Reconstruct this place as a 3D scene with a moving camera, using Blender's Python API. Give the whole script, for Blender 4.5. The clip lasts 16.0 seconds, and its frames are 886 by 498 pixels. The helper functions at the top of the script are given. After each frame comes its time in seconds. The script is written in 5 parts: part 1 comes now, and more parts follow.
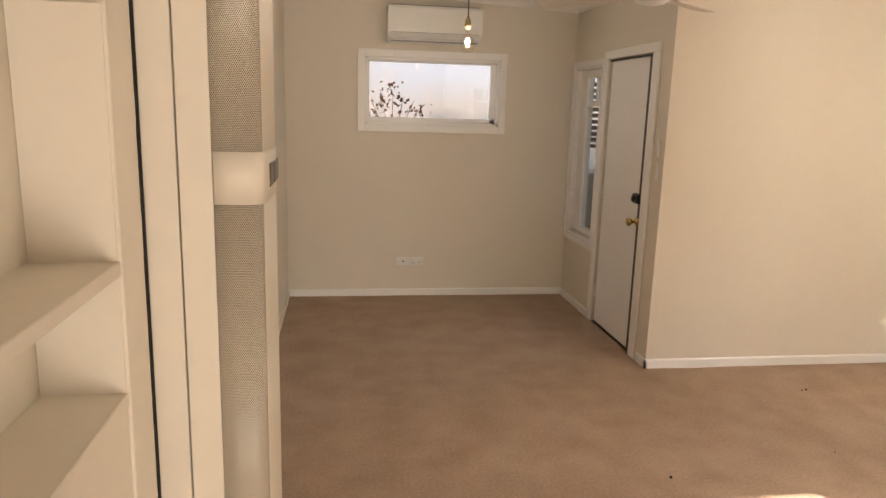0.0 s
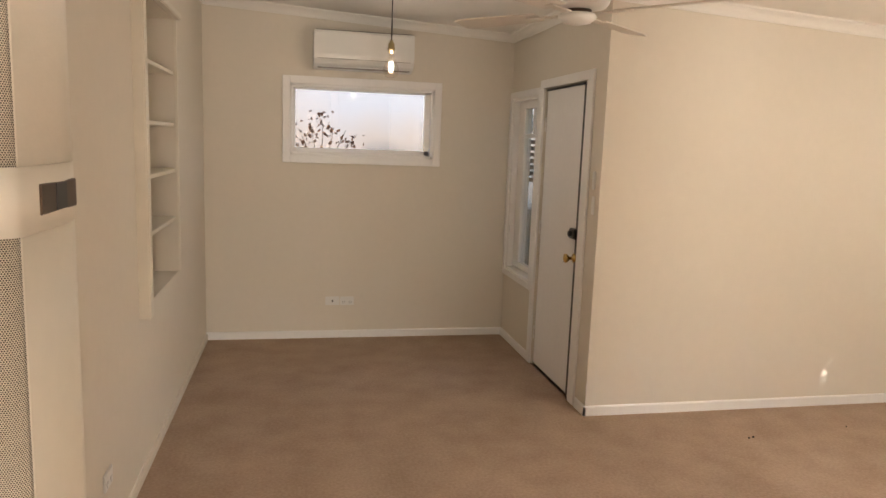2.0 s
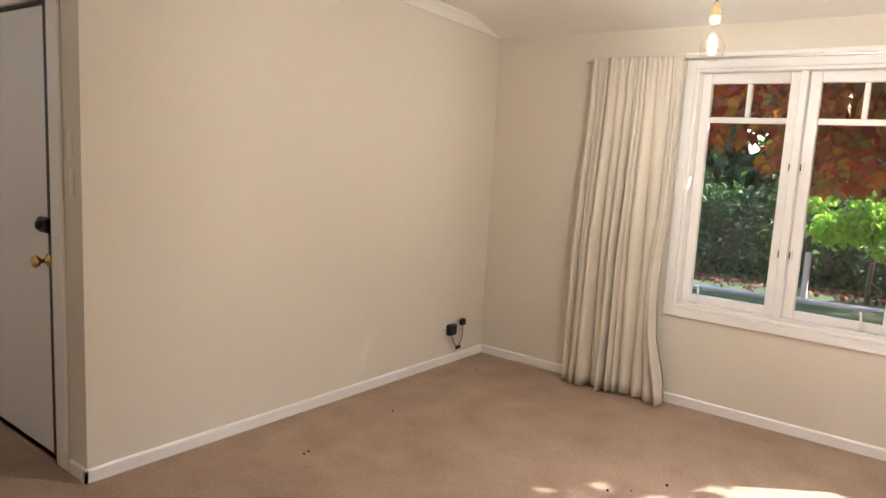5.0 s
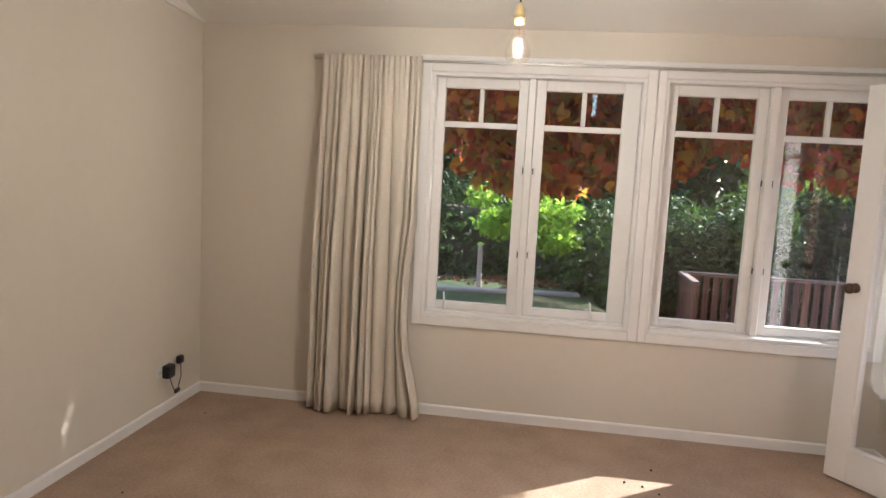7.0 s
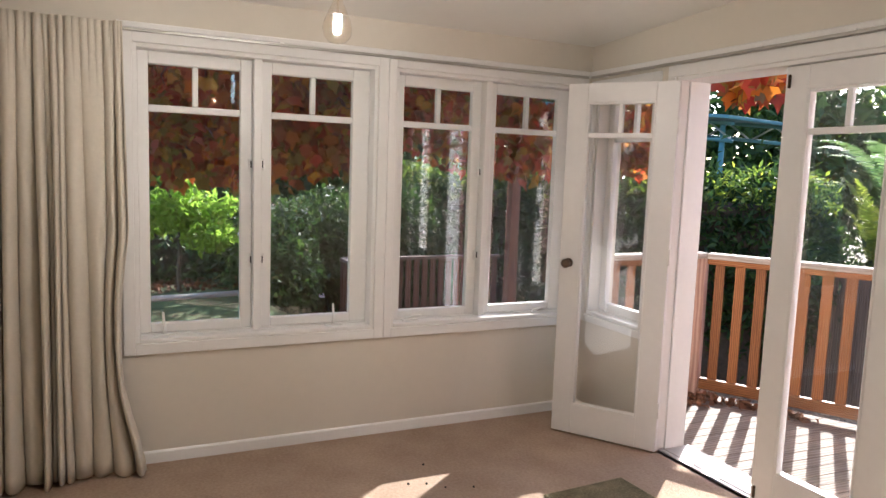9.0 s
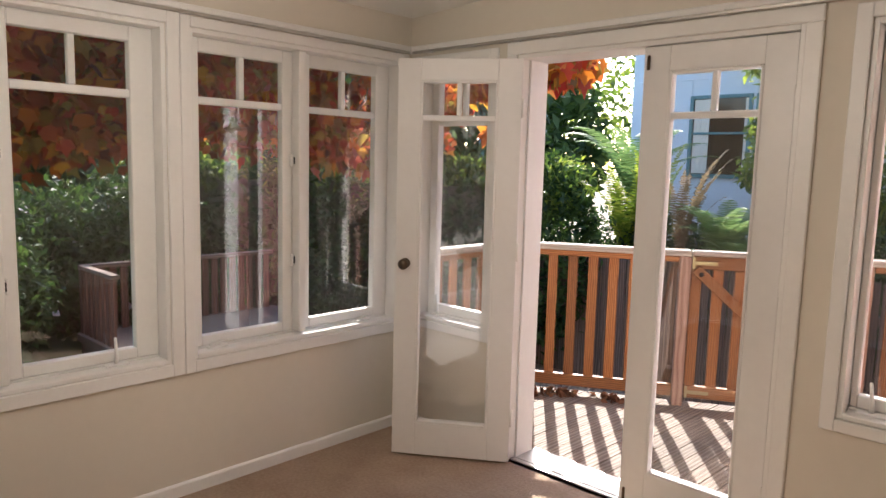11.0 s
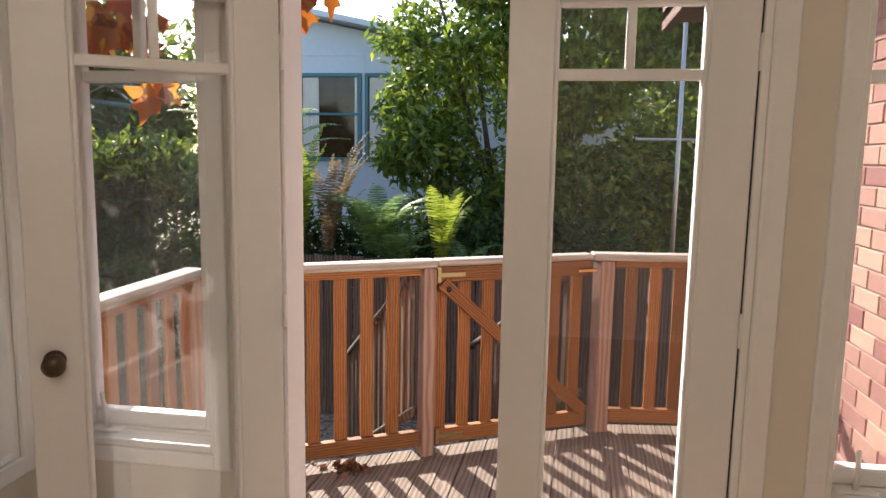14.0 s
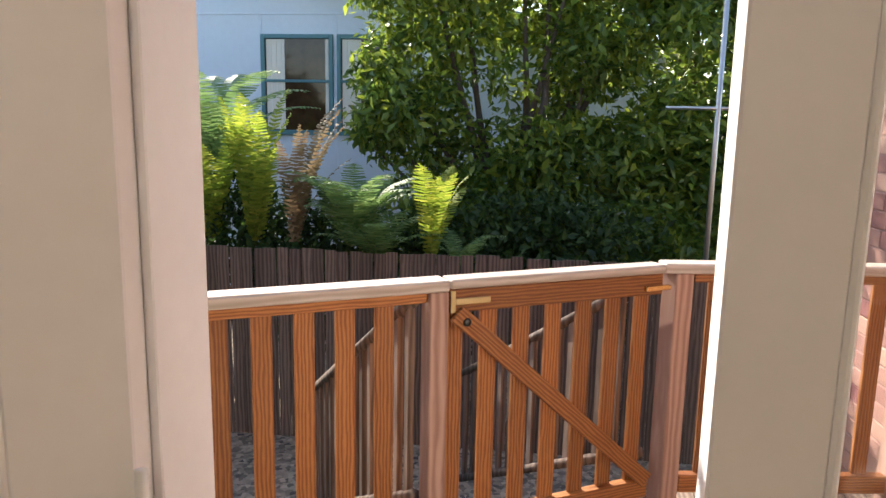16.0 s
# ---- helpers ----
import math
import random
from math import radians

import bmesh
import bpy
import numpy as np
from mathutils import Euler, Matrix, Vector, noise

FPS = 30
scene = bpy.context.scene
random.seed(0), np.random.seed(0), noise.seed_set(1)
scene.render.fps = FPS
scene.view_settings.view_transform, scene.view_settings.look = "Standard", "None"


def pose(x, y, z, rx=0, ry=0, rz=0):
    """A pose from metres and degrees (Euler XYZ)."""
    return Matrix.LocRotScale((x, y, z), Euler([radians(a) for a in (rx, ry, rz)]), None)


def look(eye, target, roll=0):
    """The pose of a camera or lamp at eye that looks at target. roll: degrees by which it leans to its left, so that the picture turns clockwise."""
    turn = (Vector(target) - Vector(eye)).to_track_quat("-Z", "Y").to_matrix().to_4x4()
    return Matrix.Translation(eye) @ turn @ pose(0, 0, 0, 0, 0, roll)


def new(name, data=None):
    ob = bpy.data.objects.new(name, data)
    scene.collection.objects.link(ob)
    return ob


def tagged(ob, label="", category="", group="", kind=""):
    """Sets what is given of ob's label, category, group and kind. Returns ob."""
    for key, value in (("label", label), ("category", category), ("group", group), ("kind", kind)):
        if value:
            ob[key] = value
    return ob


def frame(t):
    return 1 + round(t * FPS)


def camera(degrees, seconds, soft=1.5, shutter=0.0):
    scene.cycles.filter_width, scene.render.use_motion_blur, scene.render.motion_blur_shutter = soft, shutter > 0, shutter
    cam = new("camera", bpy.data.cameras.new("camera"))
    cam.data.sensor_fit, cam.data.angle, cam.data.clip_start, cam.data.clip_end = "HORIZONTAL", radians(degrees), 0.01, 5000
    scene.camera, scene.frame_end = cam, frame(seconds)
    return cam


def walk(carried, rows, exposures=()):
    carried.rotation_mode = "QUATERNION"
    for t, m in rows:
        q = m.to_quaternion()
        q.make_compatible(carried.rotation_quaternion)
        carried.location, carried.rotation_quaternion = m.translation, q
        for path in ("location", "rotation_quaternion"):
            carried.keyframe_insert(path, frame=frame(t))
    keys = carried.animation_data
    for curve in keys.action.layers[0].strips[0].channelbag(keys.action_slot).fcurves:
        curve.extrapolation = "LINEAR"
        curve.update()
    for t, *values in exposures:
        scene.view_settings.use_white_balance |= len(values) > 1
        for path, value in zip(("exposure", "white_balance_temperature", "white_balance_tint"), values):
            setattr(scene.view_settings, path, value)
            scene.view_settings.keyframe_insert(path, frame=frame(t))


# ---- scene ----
cam = camera(64.8, 16.0)
PATH = [
    (0, (0.1, 0.159, 1.686), (0.385, 2.097, 1.28), 1.7),
    (0.5, (0.132, 0.197, 1.684), (0.311, 2.157, 1.327), 1.7),
    (1, (0.205, 0.292, 1.673), (0.377, 2.26, 1.36), 1.7),
    (1.5, (0.278, 0.367, 1.666), (0.504, 2.33, 1.361), 1.9),
    (2, (0.359, 0.466, 1.64), (0.763, 2.402, 1.34), 2.1),
    (2.5, (0.455, 0.577, 1.583), (1.074, 2.454, 1.275), 2.3),
    (3, (0.513, 0.741, 1.536), (1.353, 2.529, 1.219), 2.6),
    (3.5, (0.561, 0.897, 1.53), (1.634, 2.557, 1.223), 2.7),
    (4, (0.634, 1.062, 1.514), (1.887, 2.592, 1.217), 2.9),
    (4.2, (0.67, 1.134, 1.519), (1.99, 2.607, 1.228), 3.0),
    (6.3, (0.876, 1.857, 1.518), (2.745, 2.521, 1.261), 3.1),
    (6.5, (0.899, 1.945, 1.511), (2.805, 2.502, 1.267), 3.1),
    (7, (0.93, 2.184, 1.525), (2.896, 2.467, 1.29), 3.0),
    (7.5, (0.995, 2.409, 1.525), (2.981, 2.418, 1.296), 2.7),
    (8, (1.115, 2.6, 1.51), (3.085, 2.337, 1.286), 2.5),
    (8.5, (1.24, 2.779, 1.512), (3.145, 2.21, 1.295), 2.3),
    (9, (1.374, 2.954, 1.523), (3.176, 2.117, 1.3), 2.0),
    (9.2, (1.44, 2.997, 1.523), (3.193, 2.06, 1.302), 1.9),
    (11.5, (2.408, 3.017, 1.524), (3.644, 1.467, 1.259), 1.3),
    (12, (2.684, 2.904, 1.57), (3.755, 1.239, 1.285), 1.1),
    (12.5, (2.922, 2.778, 1.537), (3.833, 1.017, 1.272), 1.2),
    (13, (3.188, 2.622, 1.544), (3.872, 0.761, 1.282), 1.2),
    (13.5, (3.336, 2.354, 1.538), (3.831, 0.435, 1.267), 0.9),
    (14, (3.511, 2.097, 1.536), (3.817, 0.139, 1.27), 1.0),
    (14.5, (3.664, 1.845, 1.552), (3.923, -0.118, 1.273), 1.1),
    (15, (3.73, 1.527, 1.494), (3.972, -0.438, 1.213), 1.1),
    (15.5, (3.751, 1.268, 1.536), (3.986, -0.693, 1.223), 0.6),
    (16, (3.838, 0.944, 1.511), (4.066, -1.015, 1.175), 1.1),
]
EXPOSURE = [(0, 3.02, 6700, 12), (4, 2.97, 6100, 11), (6.5, 2.45, 5900, 11), (8.5, 2.15, 5800, 11), (11.5, 1.85, 6300, 13), (14, 1.55, 6600, 14), (16, 1.7, 6700, 13)]
walk(cam, [(t, look(eye, target, roll)) for t, eye, target, roll in PATH], EXPOSURE)


# ---- light ----
SUN_EL, SUN_X, SUN_Y = 31.0, 0.60, -0.80        # the sun stands to the south-east of the glazed corner
world = bpy.data.worlds.new("world")
scene.world = world
world.use_nodes = True
wn = world.node_tree.nodes
sky = wn.new("ShaderNodeTexSky")
sky.sky_type, sky.sun_disc = "NISHITA", False
sky.sun_elevation = radians(SUN_EL)
sky.sun_rotation = math.atan2(SUN_X, SUN_Y)
world.node_tree.links.new(sky.outputs[0], wn["Background"].inputs[0])
wn["Background"].inputs[1].default_value = 0.15
sun = new("sun", bpy.data.lights.new("sun", "SUN"))
sun.data.energy, sun.data.angle, sun.data.color = 4.0, radians(0.5), (1.0, 0.93, 0.82)
ce = math.cos(radians(SUN_EL))
sun.matrix_world = look((SUN_X * ce * 20, SUN_Y * ce * 20, math.sin(radians(SUN_EL)) * 20), (0, 0, 0))


def area(name, eye, target, w, h, watts, col):
    lamp = new(name, bpy.data.lights.new(name, "AREA"))
    lamp.data.shape, lamp.data.size, lamp.data.size_y = "RECTANGLE", w, h
    lamp.data.energy, lamp.data.color = watts, col
    lamp.matrix_world = look(eye, target)
    return lamp


# added fill lamp in an unseen opening of the kitchen, which lies behind the walk
area("kitchen_fill_light", (0.95, -3.05, 0.85), (1.25, 2.0, 1.0), 1.5, 1.05, 22, (1.0, 0.90, 0.77))


def bulb_light(x, y, z, watts):
    lamp = new("bulb_light", bpy.data.lights.new("bulb_light", "POINT"))
    lamp.data.energy, lamp.data.shadow_soft_size, lamp.data.color = watts, 0.004, (1.0, 0.91, 0.79)
    lamp.location = (x, y, z)


# the two lit pendant bulbs
bulb_light(0.893, 4.745, 2.085, 1.0)
bulb_light(3.571, 2.326, 1.97, 11)



# ---- materials ----
def mat(name, col, rough=0.6, metal=0.0, var=0.06, scale=6.0, bump=0.0, bscale=60.0, col2=None, detail=6.0, spec=None):
    """Painted, wooden or mineral surface: two scales of mottling and a fine relief."""
    m = bpy.data.materials.new(name)
    m.use_nodes = True
    n, l = m.node_tree.nodes, m.node_tree.links
    b = n["Principled BSDF"]
    b.inputs["Roughness"].default_value, b.inputs["Metallic"].default_value = rough, metal
    if spec is not None:
        b.inputs["Specular IOR Level"].default_value = spec
    tc = n.new("ShaderNodeTexCoord")
    big, fine = n.new("ShaderNodeTexNoise"), n.new("ShaderNodeTexNoise")
    big.inputs["Scale"].default_value, big.inputs["Detail"].default_value = scale * 0.25, 3.0
    fine.inputs["Scale"].default_value, fine.inputs["Detail"].default_value = scale * 4, detail
    l.new(tc.outputs["Object"], big.inputs["Vector"])
    l.new(tc.outputs["Object"], fine.inputs["Vector"])
    add = n.new("ShaderNodeMath")
    add.operation = "ADD"
    l.new(big.outputs["Fac"], add.inputs[0])
    l.new(fine.outputs["Fac"], add.inputs[1])
    ramp = n.new("ShaderNodeMapRange")
    ramp.inputs["From Min"].default_value, ramp.inputs["From Max"].default_value = 0.7, 1.3
    l.new(add.outputs[0], ramp.inputs["Value"])
    mix = n.new("ShaderNodeMix")
    mix.data_type = "RGBA"
    c2 = col2 or tuple(c * (1 - 2 * var) for c in col)
    mix.inputs[6].default_value, mix.inputs[7].default_value = (*c2, 1), (*col, 1)
    l.new(ramp.outputs[0], mix.inputs[0])
    l.new(mix.outputs[2], b.inputs["Base Color"])
    if bump:
        t = n.new("ShaderNodeTexNoise")
        t.inputs["Scale"].default_value, t.inputs["Detail"].default_value = bscale, 4.0
        l.new(tc.outputs["Object"], t.inputs["Vector"])
        bp = n.new("ShaderNodeBump")
        bp.inputs["Strength"].default_value, bp.inputs["Distance"].default_value = bump, 0.01
        l.new(t.outputs["Fac"], bp.inputs["Height"])
        l.new(bp.outputs[0], b.inputs["Normal"])
    return m


def wood_mat(name, dark, light, ring=14.0, rough=0.65, random_tint=0.35):
    """Sawn softwood: stretched rings along the object's z, with a tint that changes from board to board."""
    m = mat(name, light, rough)
    n, l = m.node_tree.nodes, m.node_tree.links
    b = n["Principled BSDF"]
    tc, info = n.new("ShaderNodeTexCoord"), n.new("ShaderNodeObjectInfo")
    mp = n.new("ShaderNodeMapping")
    mp.inputs["Scale"].default_value = (1, 1, 0.16)
    off = n.new("ShaderNodeVectorMath")
    off.operation = "MULTIPLY_ADD"
    comb = n.new("ShaderNodeCombineXYZ")
    for k in range(3):
        l.new(info.outputs["Random"], comb.inputs[k])
    off.inputs[1].default_value = (9.0, 7.0, 5.0)
    l.new(comb.outputs[0], off.inputs[0])
    l.new(tc.outputs["Object"], off.inputs[2])
    l.new(off.outputs[0], mp.inputs["Vector"])
    w = n.new("ShaderNodeTexWave")
    w.wave_type, w.bands_direction = "BANDS", "X"
    w.inputs["Scale"].default_value, w.inputs["Distortion"].default_value = ring, 5.0
    w.inputs["Detail"].default_value, w.inputs["Detail Scale"].default_value = 3.0, 1.6
    l.new(mp.outputs[0], w.inputs["Vector"])
    mix = n.new("ShaderNodeMix")
    mix.data_type = "RGBA"
    mix.inputs[6].default_value, mix.inputs[7].default_value = (*dark, 1), (*light, 1)
    l.new(w.outputs["Fac"], mix.inputs[0])
    hsv = n.new("ShaderNodeHueSaturation")
    mr = n.new("ShaderNodeMapRange")
    mr.inputs["To Min"].default_value, mr.inputs["To Max"].default_value = 1 - random_tint, 1 + random_tint
    l.new(info.outputs["Random"], mr.inputs["Value"])
    l.new(mr.outputs[0], hsv.inputs["Value"])
    l.new(mix.outputs[2], hsv.inputs["Color"])
    l.new(hsv.outputs[0], b.inputs["Base Color"])
    bp = n.new("ShaderNodeBump")
    bp.inputs["Strength"].default_value, bp.inputs["Distance"].default_value = 0.3, 0.004
    l.new(w.outputs["Fac"], bp.inputs["Height"])
    l.new(bp.outputs[0], b.inputs["Normal"])
    return m


def leaf_mat(name, cols, trans=0.45, rough=0.45):
    """Leaves: each takes its own tint out of the colours, and lets light through."""
    m = bpy.data.materials.new(name)
    m.use_nodes = True
    n, l = m.node_tree.nodes, m.node_tree.links
    b = n["Principled BSDF"]
    b.inputs["Roughness"].default_value = rough
    geo, ramp = n.new("ShaderNodeNewGeometry"), n.new("ShaderNodeValToRGB")
    els = ramp.color_ramp.elements
    while len(els) < len(cols):
        els.new(0.5)
    for k, c in enumerate(cols):
        els[k].position, els[k].color = k / (len(cols) - 1), (*c, 1)
    l.new(geo.outputs["Random Per Island"], ramp.inputs[0])
    l.new(ramp.outputs[0], b.inputs["Base Color"])
    tr, mx = n.new("ShaderNodeBsdfTranslucent"), n.new("ShaderNodeMixShader")
    mx.inputs[0].default_value = trans
    l.new(ramp.outputs[0], tr.inputs[0])
    l.new(b.outputs[0], mx.inputs[1])
    l.new(tr.outputs[0], mx.inputs[2])
    l.new(mx.outputs[0], n["Material Output"].inputs[0])
    return m


def glass_mat(name, tint=(1, 1, 1), sun_veil=0.0, shine=0.045):
    m = bpy.data.materials.new(name)
    m.use_nodes = True
    n, l = m.node_tree.nodes, m.node_tree.links
    n.remove(n["Principled BSDF"])
    t, g, f, mx = n.new("ShaderNodeBsdfTransparent"), n.new("ShaderNodeBsdfGlossy"), n.new("ShaderNodeLayerWeight"), n.new("ShaderNodeMixShader")
    pw, sc = n.new("ShaderNodeMath"), n.new("ShaderNodeMath")
    pw.operation, sc.operation = "POWER", "MULTIPLY_ADD"
    pw.inputs[1].default_value, sc.inputs[1].default_value, sc.inputs[2].default_value = 5.0, 0.9, shine
    t.inputs[0].default_value = (*tint, 1)
    g.inputs["Roughness"].default_value = 0.0
    f.inputs["Blend"].default_value = 0.5
    l.new(f.outputs["Facing"], pw.inputs[0])
    l.new(pw.outputs[0], sc.inputs[0])
    l.new(sc.outputs[0], mx.inputs[0])
    l.new(t.outputs[0], mx.inputs[1])
    l.new(g.outputs[0], mx.inputs[2])
    last = mx.outputs[0]
    if sun_veil:
        # a thin translucent veil that lights up in sun, standing in for reflected sunlight
        dt, noi, mr, dm = n.new("ShaderNodeBsdfTranslucent"), n.new("ShaderNodeTexNoise"), n.new("ShaderNodeMapRange"), n.new("ShaderNodeMixShader")
        dt.inputs[0].default_value = (0.85, 0.83, 0.8, 1)
        noi.inputs["Scale"].default_value, noi.inputs["Detail"].default_value = 7.0, 6.0
        mr.inputs["To Min"].default_value, mr.inputs["To Max"].default_value = sun_veil * 0.6, sun_veil * 1.4
        l.new(noi.outputs["Fac"], mr.inputs["Value"])
        l.new(mr.outputs[0], dm.inputs[0])
        l.new(last, dm.inputs[1])
        l.new(dt.outputs[0], dm.inputs[2])
        last = dm.outputs[0]
    l.new(last, n["Material Output"].inputs[0])
    return m


def glow_mat(name, col, strength):
    m = bpy.data.materials.new(name)
    m.use_nodes = True
    b = m.node_tree.nodes["Principled BSDF"]
    b.inputs["Emission Color"].default_value, b.inputs["Emission Strength"].default_value = (*col, 1), strength
    return m


M_WALL = mat("wall_paint", (0.73, 0.675, 0.585), 0.75, var=0.015, scale=5, bump=0.05, bscale=180)
M_SHELF = mat("cream_gloss_paint", (0.76, 0.71, 0.61), 0.45, var=0.02, scale=5, bump=0.04, bscale=90)
M_CEIL = mat("ceiling_paint", (0.84, 0.82, 0.77), 0.8, var=0.01, scale=4, bump=0.04, bscale=150)
M_TRIM = mat("white_trim_paint", (0.87, 0.855, 0.835), 0.38, var=0.02, scale=9, bump=0.05, bscale=70)
M_DOOR = mat("white_door_paint", (0.84, 0.825, 0.815), 0.4, var=0.02, scale=6, bump=0.04, bscale=60)
M_CARPET = mat("beige_carpet", (0.58, 0.435, 0.33), 0.95, scale=16.0, bump=1.0, bscale=260, col2=(0.43, 0.31, 0.225), detail=12, spec=0.1)
M_PLASTIC = mat("white_plastic", (0.78, 0.77, 0.74), 0.35, var=0.01)
M_GREY = mat("grey_plastic", (0.28, 0.26, 0.23), 0.4)
M_DARK = mat("black_plastic", (0.012, 0.012, 0.013), 0.35)
M_GAP = mat("dark_gap", (0.015, 0.012, 0.01), 0.9)
M_BRASS = mat("polished_brass", (0.75, 0.52, 0.20), 0.22, 1.0)
M_AGED = mat("aged_brass", (0.42, 0.34, 0.18), 0.4, 1.0)
M_BRONZE = mat("dark_bronze", (0.11, 0.075, 0.05), 0.35, 0.7)
M_STEEL = mat("zinc_steel", (0.55, 0.53, 0.5), 0.35, 0.9)
M_CURTAIN = mat("calico_curtain", (0.78, 0.72, 0.62), 0.9, var=0.04, scale=14, bump=0.3, bscale=500, spec=0.1)
M_GLASS = glass_mat("window_glass", sun_veil=0.001, shine=0.07)
# stronger veil imitates the pale patch of sun reflected off the open leaf
M_VEILED = glass_mat("sun_veil_door_glass", sun_veil=0.022)
M_BULB = glass_mat("bulb_glass", (0.98, 0.96, 0.92), shine=0.012)
M_FILAMENT = glow_mat("glowing_filament", (1.0, 0.42, 0.08), 0.45)
M_MAT = mat("woven_coir_mat", (0.30, 0.25, 0.15), 0.95, scale=30, bump=1.0, bscale=220, col2=(0.10, 0.085, 0.05), spec=0.1)
M_PINE = wood_mat("treated_pine", (0.20, 0.066, 0.018), (0.38, 0.15, 0.042), 24.0, 0.6, 0.28)
M_POST = wood_mat("weathered_post", (0.30, 0.17, 0.13), (0.46, 0.30, 0.24), 10.0, 0.8, 0.1)
M_CAP = wood_mat("weathered_cap", (0.36, 0.30, 0.25), (0.52, 0.45, 0.39), 9.0, 0.8, 0.1)
M_DECK = wood_mat("deck_timber", (0.14, 0.10, 0.075), (0.25, 0.19, 0.145), 12.0, 0.8, 0.15)
M_FENCE = wood_mat("grey_paling", (0.10, 0.07, 0.052), (0.21, 0.15, 0.115), 10.0, 0.9, 0.25)
M_GREENSTAIN = wood_mat("dark_stained_timber", (0.10, 0.045, 0.03), (0.20, 0.09, 0.06), 10.0, 0.6, 0.2)
M_MORTAR = mat("mortar", (0.36, 0.24, 0.21), 0.95, scale=20, bump=0.5, bscale=120)
M_CONCRETE = mat("garden_concrete", (0.42, 0.39, 0.35), 0.9, var=0.12, scale=4, bump=0.3, bscale=90)
M_WEATHERBOARD = mat("pale_blue_boards", (0.62, 0.68, 0.74), 0.6, var=0.03, scale=3)
M_TEAL = mat("teal_window_paint", (0.08, 0.20, 0.22), 0.5)
M_NEIGHGLASS = mat("dark_window_glass", (0.07, 0.035, 0.018), 0.05, var=0.3, scale=2, spec=0.4)
M_ROOF = mat("metal_roof", (0.50, 0.54, 0.58), 0.4, 0.3)
M_BARK = mat("bark", (0.13, 0.10, 0.075), 0.95, var=0.2, scale=14, bump=0.8, bscale=60)
# dark fill for hedge and shrub cores, shade put into the colour
M_CORE = mat("dark_core_fill", (0.10, 0.075, 0.05), 0.95, var=0.25, scale=8, bump=1.0, bscale=60)
M_VINE = leaf_mat("autumn_vine_leaves", [(0.09, 0.014, 0.012), (0.55, 0.06, 0.025), (0.20, 0.05, 0.015), (0.68, 0.19, 0.02), (0.60, 0.34, 0.04), (0.20, 0.13, 0.03), (0.62, 0.08, 0.04), (0.42, 0.11, 0.02), (0.26, 0.24, 0.04), (0.48, 0.04, 0.035)], 0.6)
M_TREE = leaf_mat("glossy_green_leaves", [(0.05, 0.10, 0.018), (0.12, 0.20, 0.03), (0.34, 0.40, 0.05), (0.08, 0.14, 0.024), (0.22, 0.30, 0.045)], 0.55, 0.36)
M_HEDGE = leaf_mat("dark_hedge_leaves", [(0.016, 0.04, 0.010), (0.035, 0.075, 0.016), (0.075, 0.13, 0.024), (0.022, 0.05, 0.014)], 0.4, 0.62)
M_LIME = leaf_mat("lime_leaves", [(0.20, 0.36, 0.04), (0.32, 0.50, 0.06), (0.40, 0.58, 0.08)], 0.65, 0.5)
M_FERN = leaf_mat("fern_fronds", [(0.16, 0.24, 0.025), (0.28, 0.36, 0.04), (0.40, 0.42, 0.06)], 0.55, 0.75)
M_SOFTFERN = leaf_mat("soft_fern_fronds", [(0.09, 0.17, 0.05), (0.16, 0.26, 0.08), (0.24, 0.34, 0.12)], 0.45, 0.6)
M_DRY = leaf_mat("dry_fronds", [(0.20, 0.13, 0.07), (0.30, 0.22, 0.12), (0.16, 0.12, 0.06)], 0.3, 0.8)
M_LITTER = leaf_mat("fallen_leaves", [(0.14, 0.06, 0.03), (0.24, 0.10, 0.05), (0.10, 0.05, 0.03)], 0.2, 0.8)
M_FLOWER = leaf_mat("pale_flowers", [(0.65, 0.62, 0.72), (0.75, 0.72, 0.8), (0.6, 0.55, 0.7)], 0.3, 0.7)


def heater_mat():
    """Cream sheet steel, punched with small round holes in a staggered grid, 6 mm apart."""
    m = mat("punched_steel", (0.66, 0.60, 0.49), 0.4)
    n, l = m.node_tree.nodes, m.node_tree.links
    b = n["Principled BSDF"]
    tc, sep = n.new("ShaderNodeTexCoord"), n.new("ShaderNodeSeparateXYZ")
    l.new(tc.outputs["UV"], sep.inputs[0])

    def math_node(op, a, c=None):
        k = n.new("ShaderNodeMath")
        k.operation = op
        for i, v in enumerate((a, c)):
            if v is None:
                continue
            if isinstance(v, (int, float)):
                k.inputs[i].default_value = v
            else:
                l.new(v, k.inputs[i])
        return k.outputs[0]

    P = 0.0040
    v = math_node("DIVIDE", sep.outputs[1], P * 0.866)
    row = math_node("FLOOR", v)
    u = math_node("ADD", math_node("DIVIDE", sep.outputs[0], P), math_node("MULTIPLY", row, 0.5))
    du = math_node("SUBTRACT", math_node("FRACT", u), 0.5)
    dv = math_node("MULTIPLY", math_node("SUBTRACT", math_node("FRACT", v), 0.5), 0.866)
    r = math_node("SQRT", math_node("ADD", math_node("MULTIPLY", du, du), math_node("MULTIPLY", dv, dv)))
    hole = math_node("LESS_THAN", r, 0.34)
    mix = n.new("ShaderNodeMix")
    mix.data_type = "RGBA"
    mix.inputs[6].default_value, mix.inputs[7].default_value = (0.66, 0.60, 0.49, 1), (0.06, 0.045, 0.03, 1)
    l.new(hole, mix.inputs[0])
    l.new(mix.outputs[2], b.inputs["Base Color"])
    return m


M_PUNCHED = heater_mat()


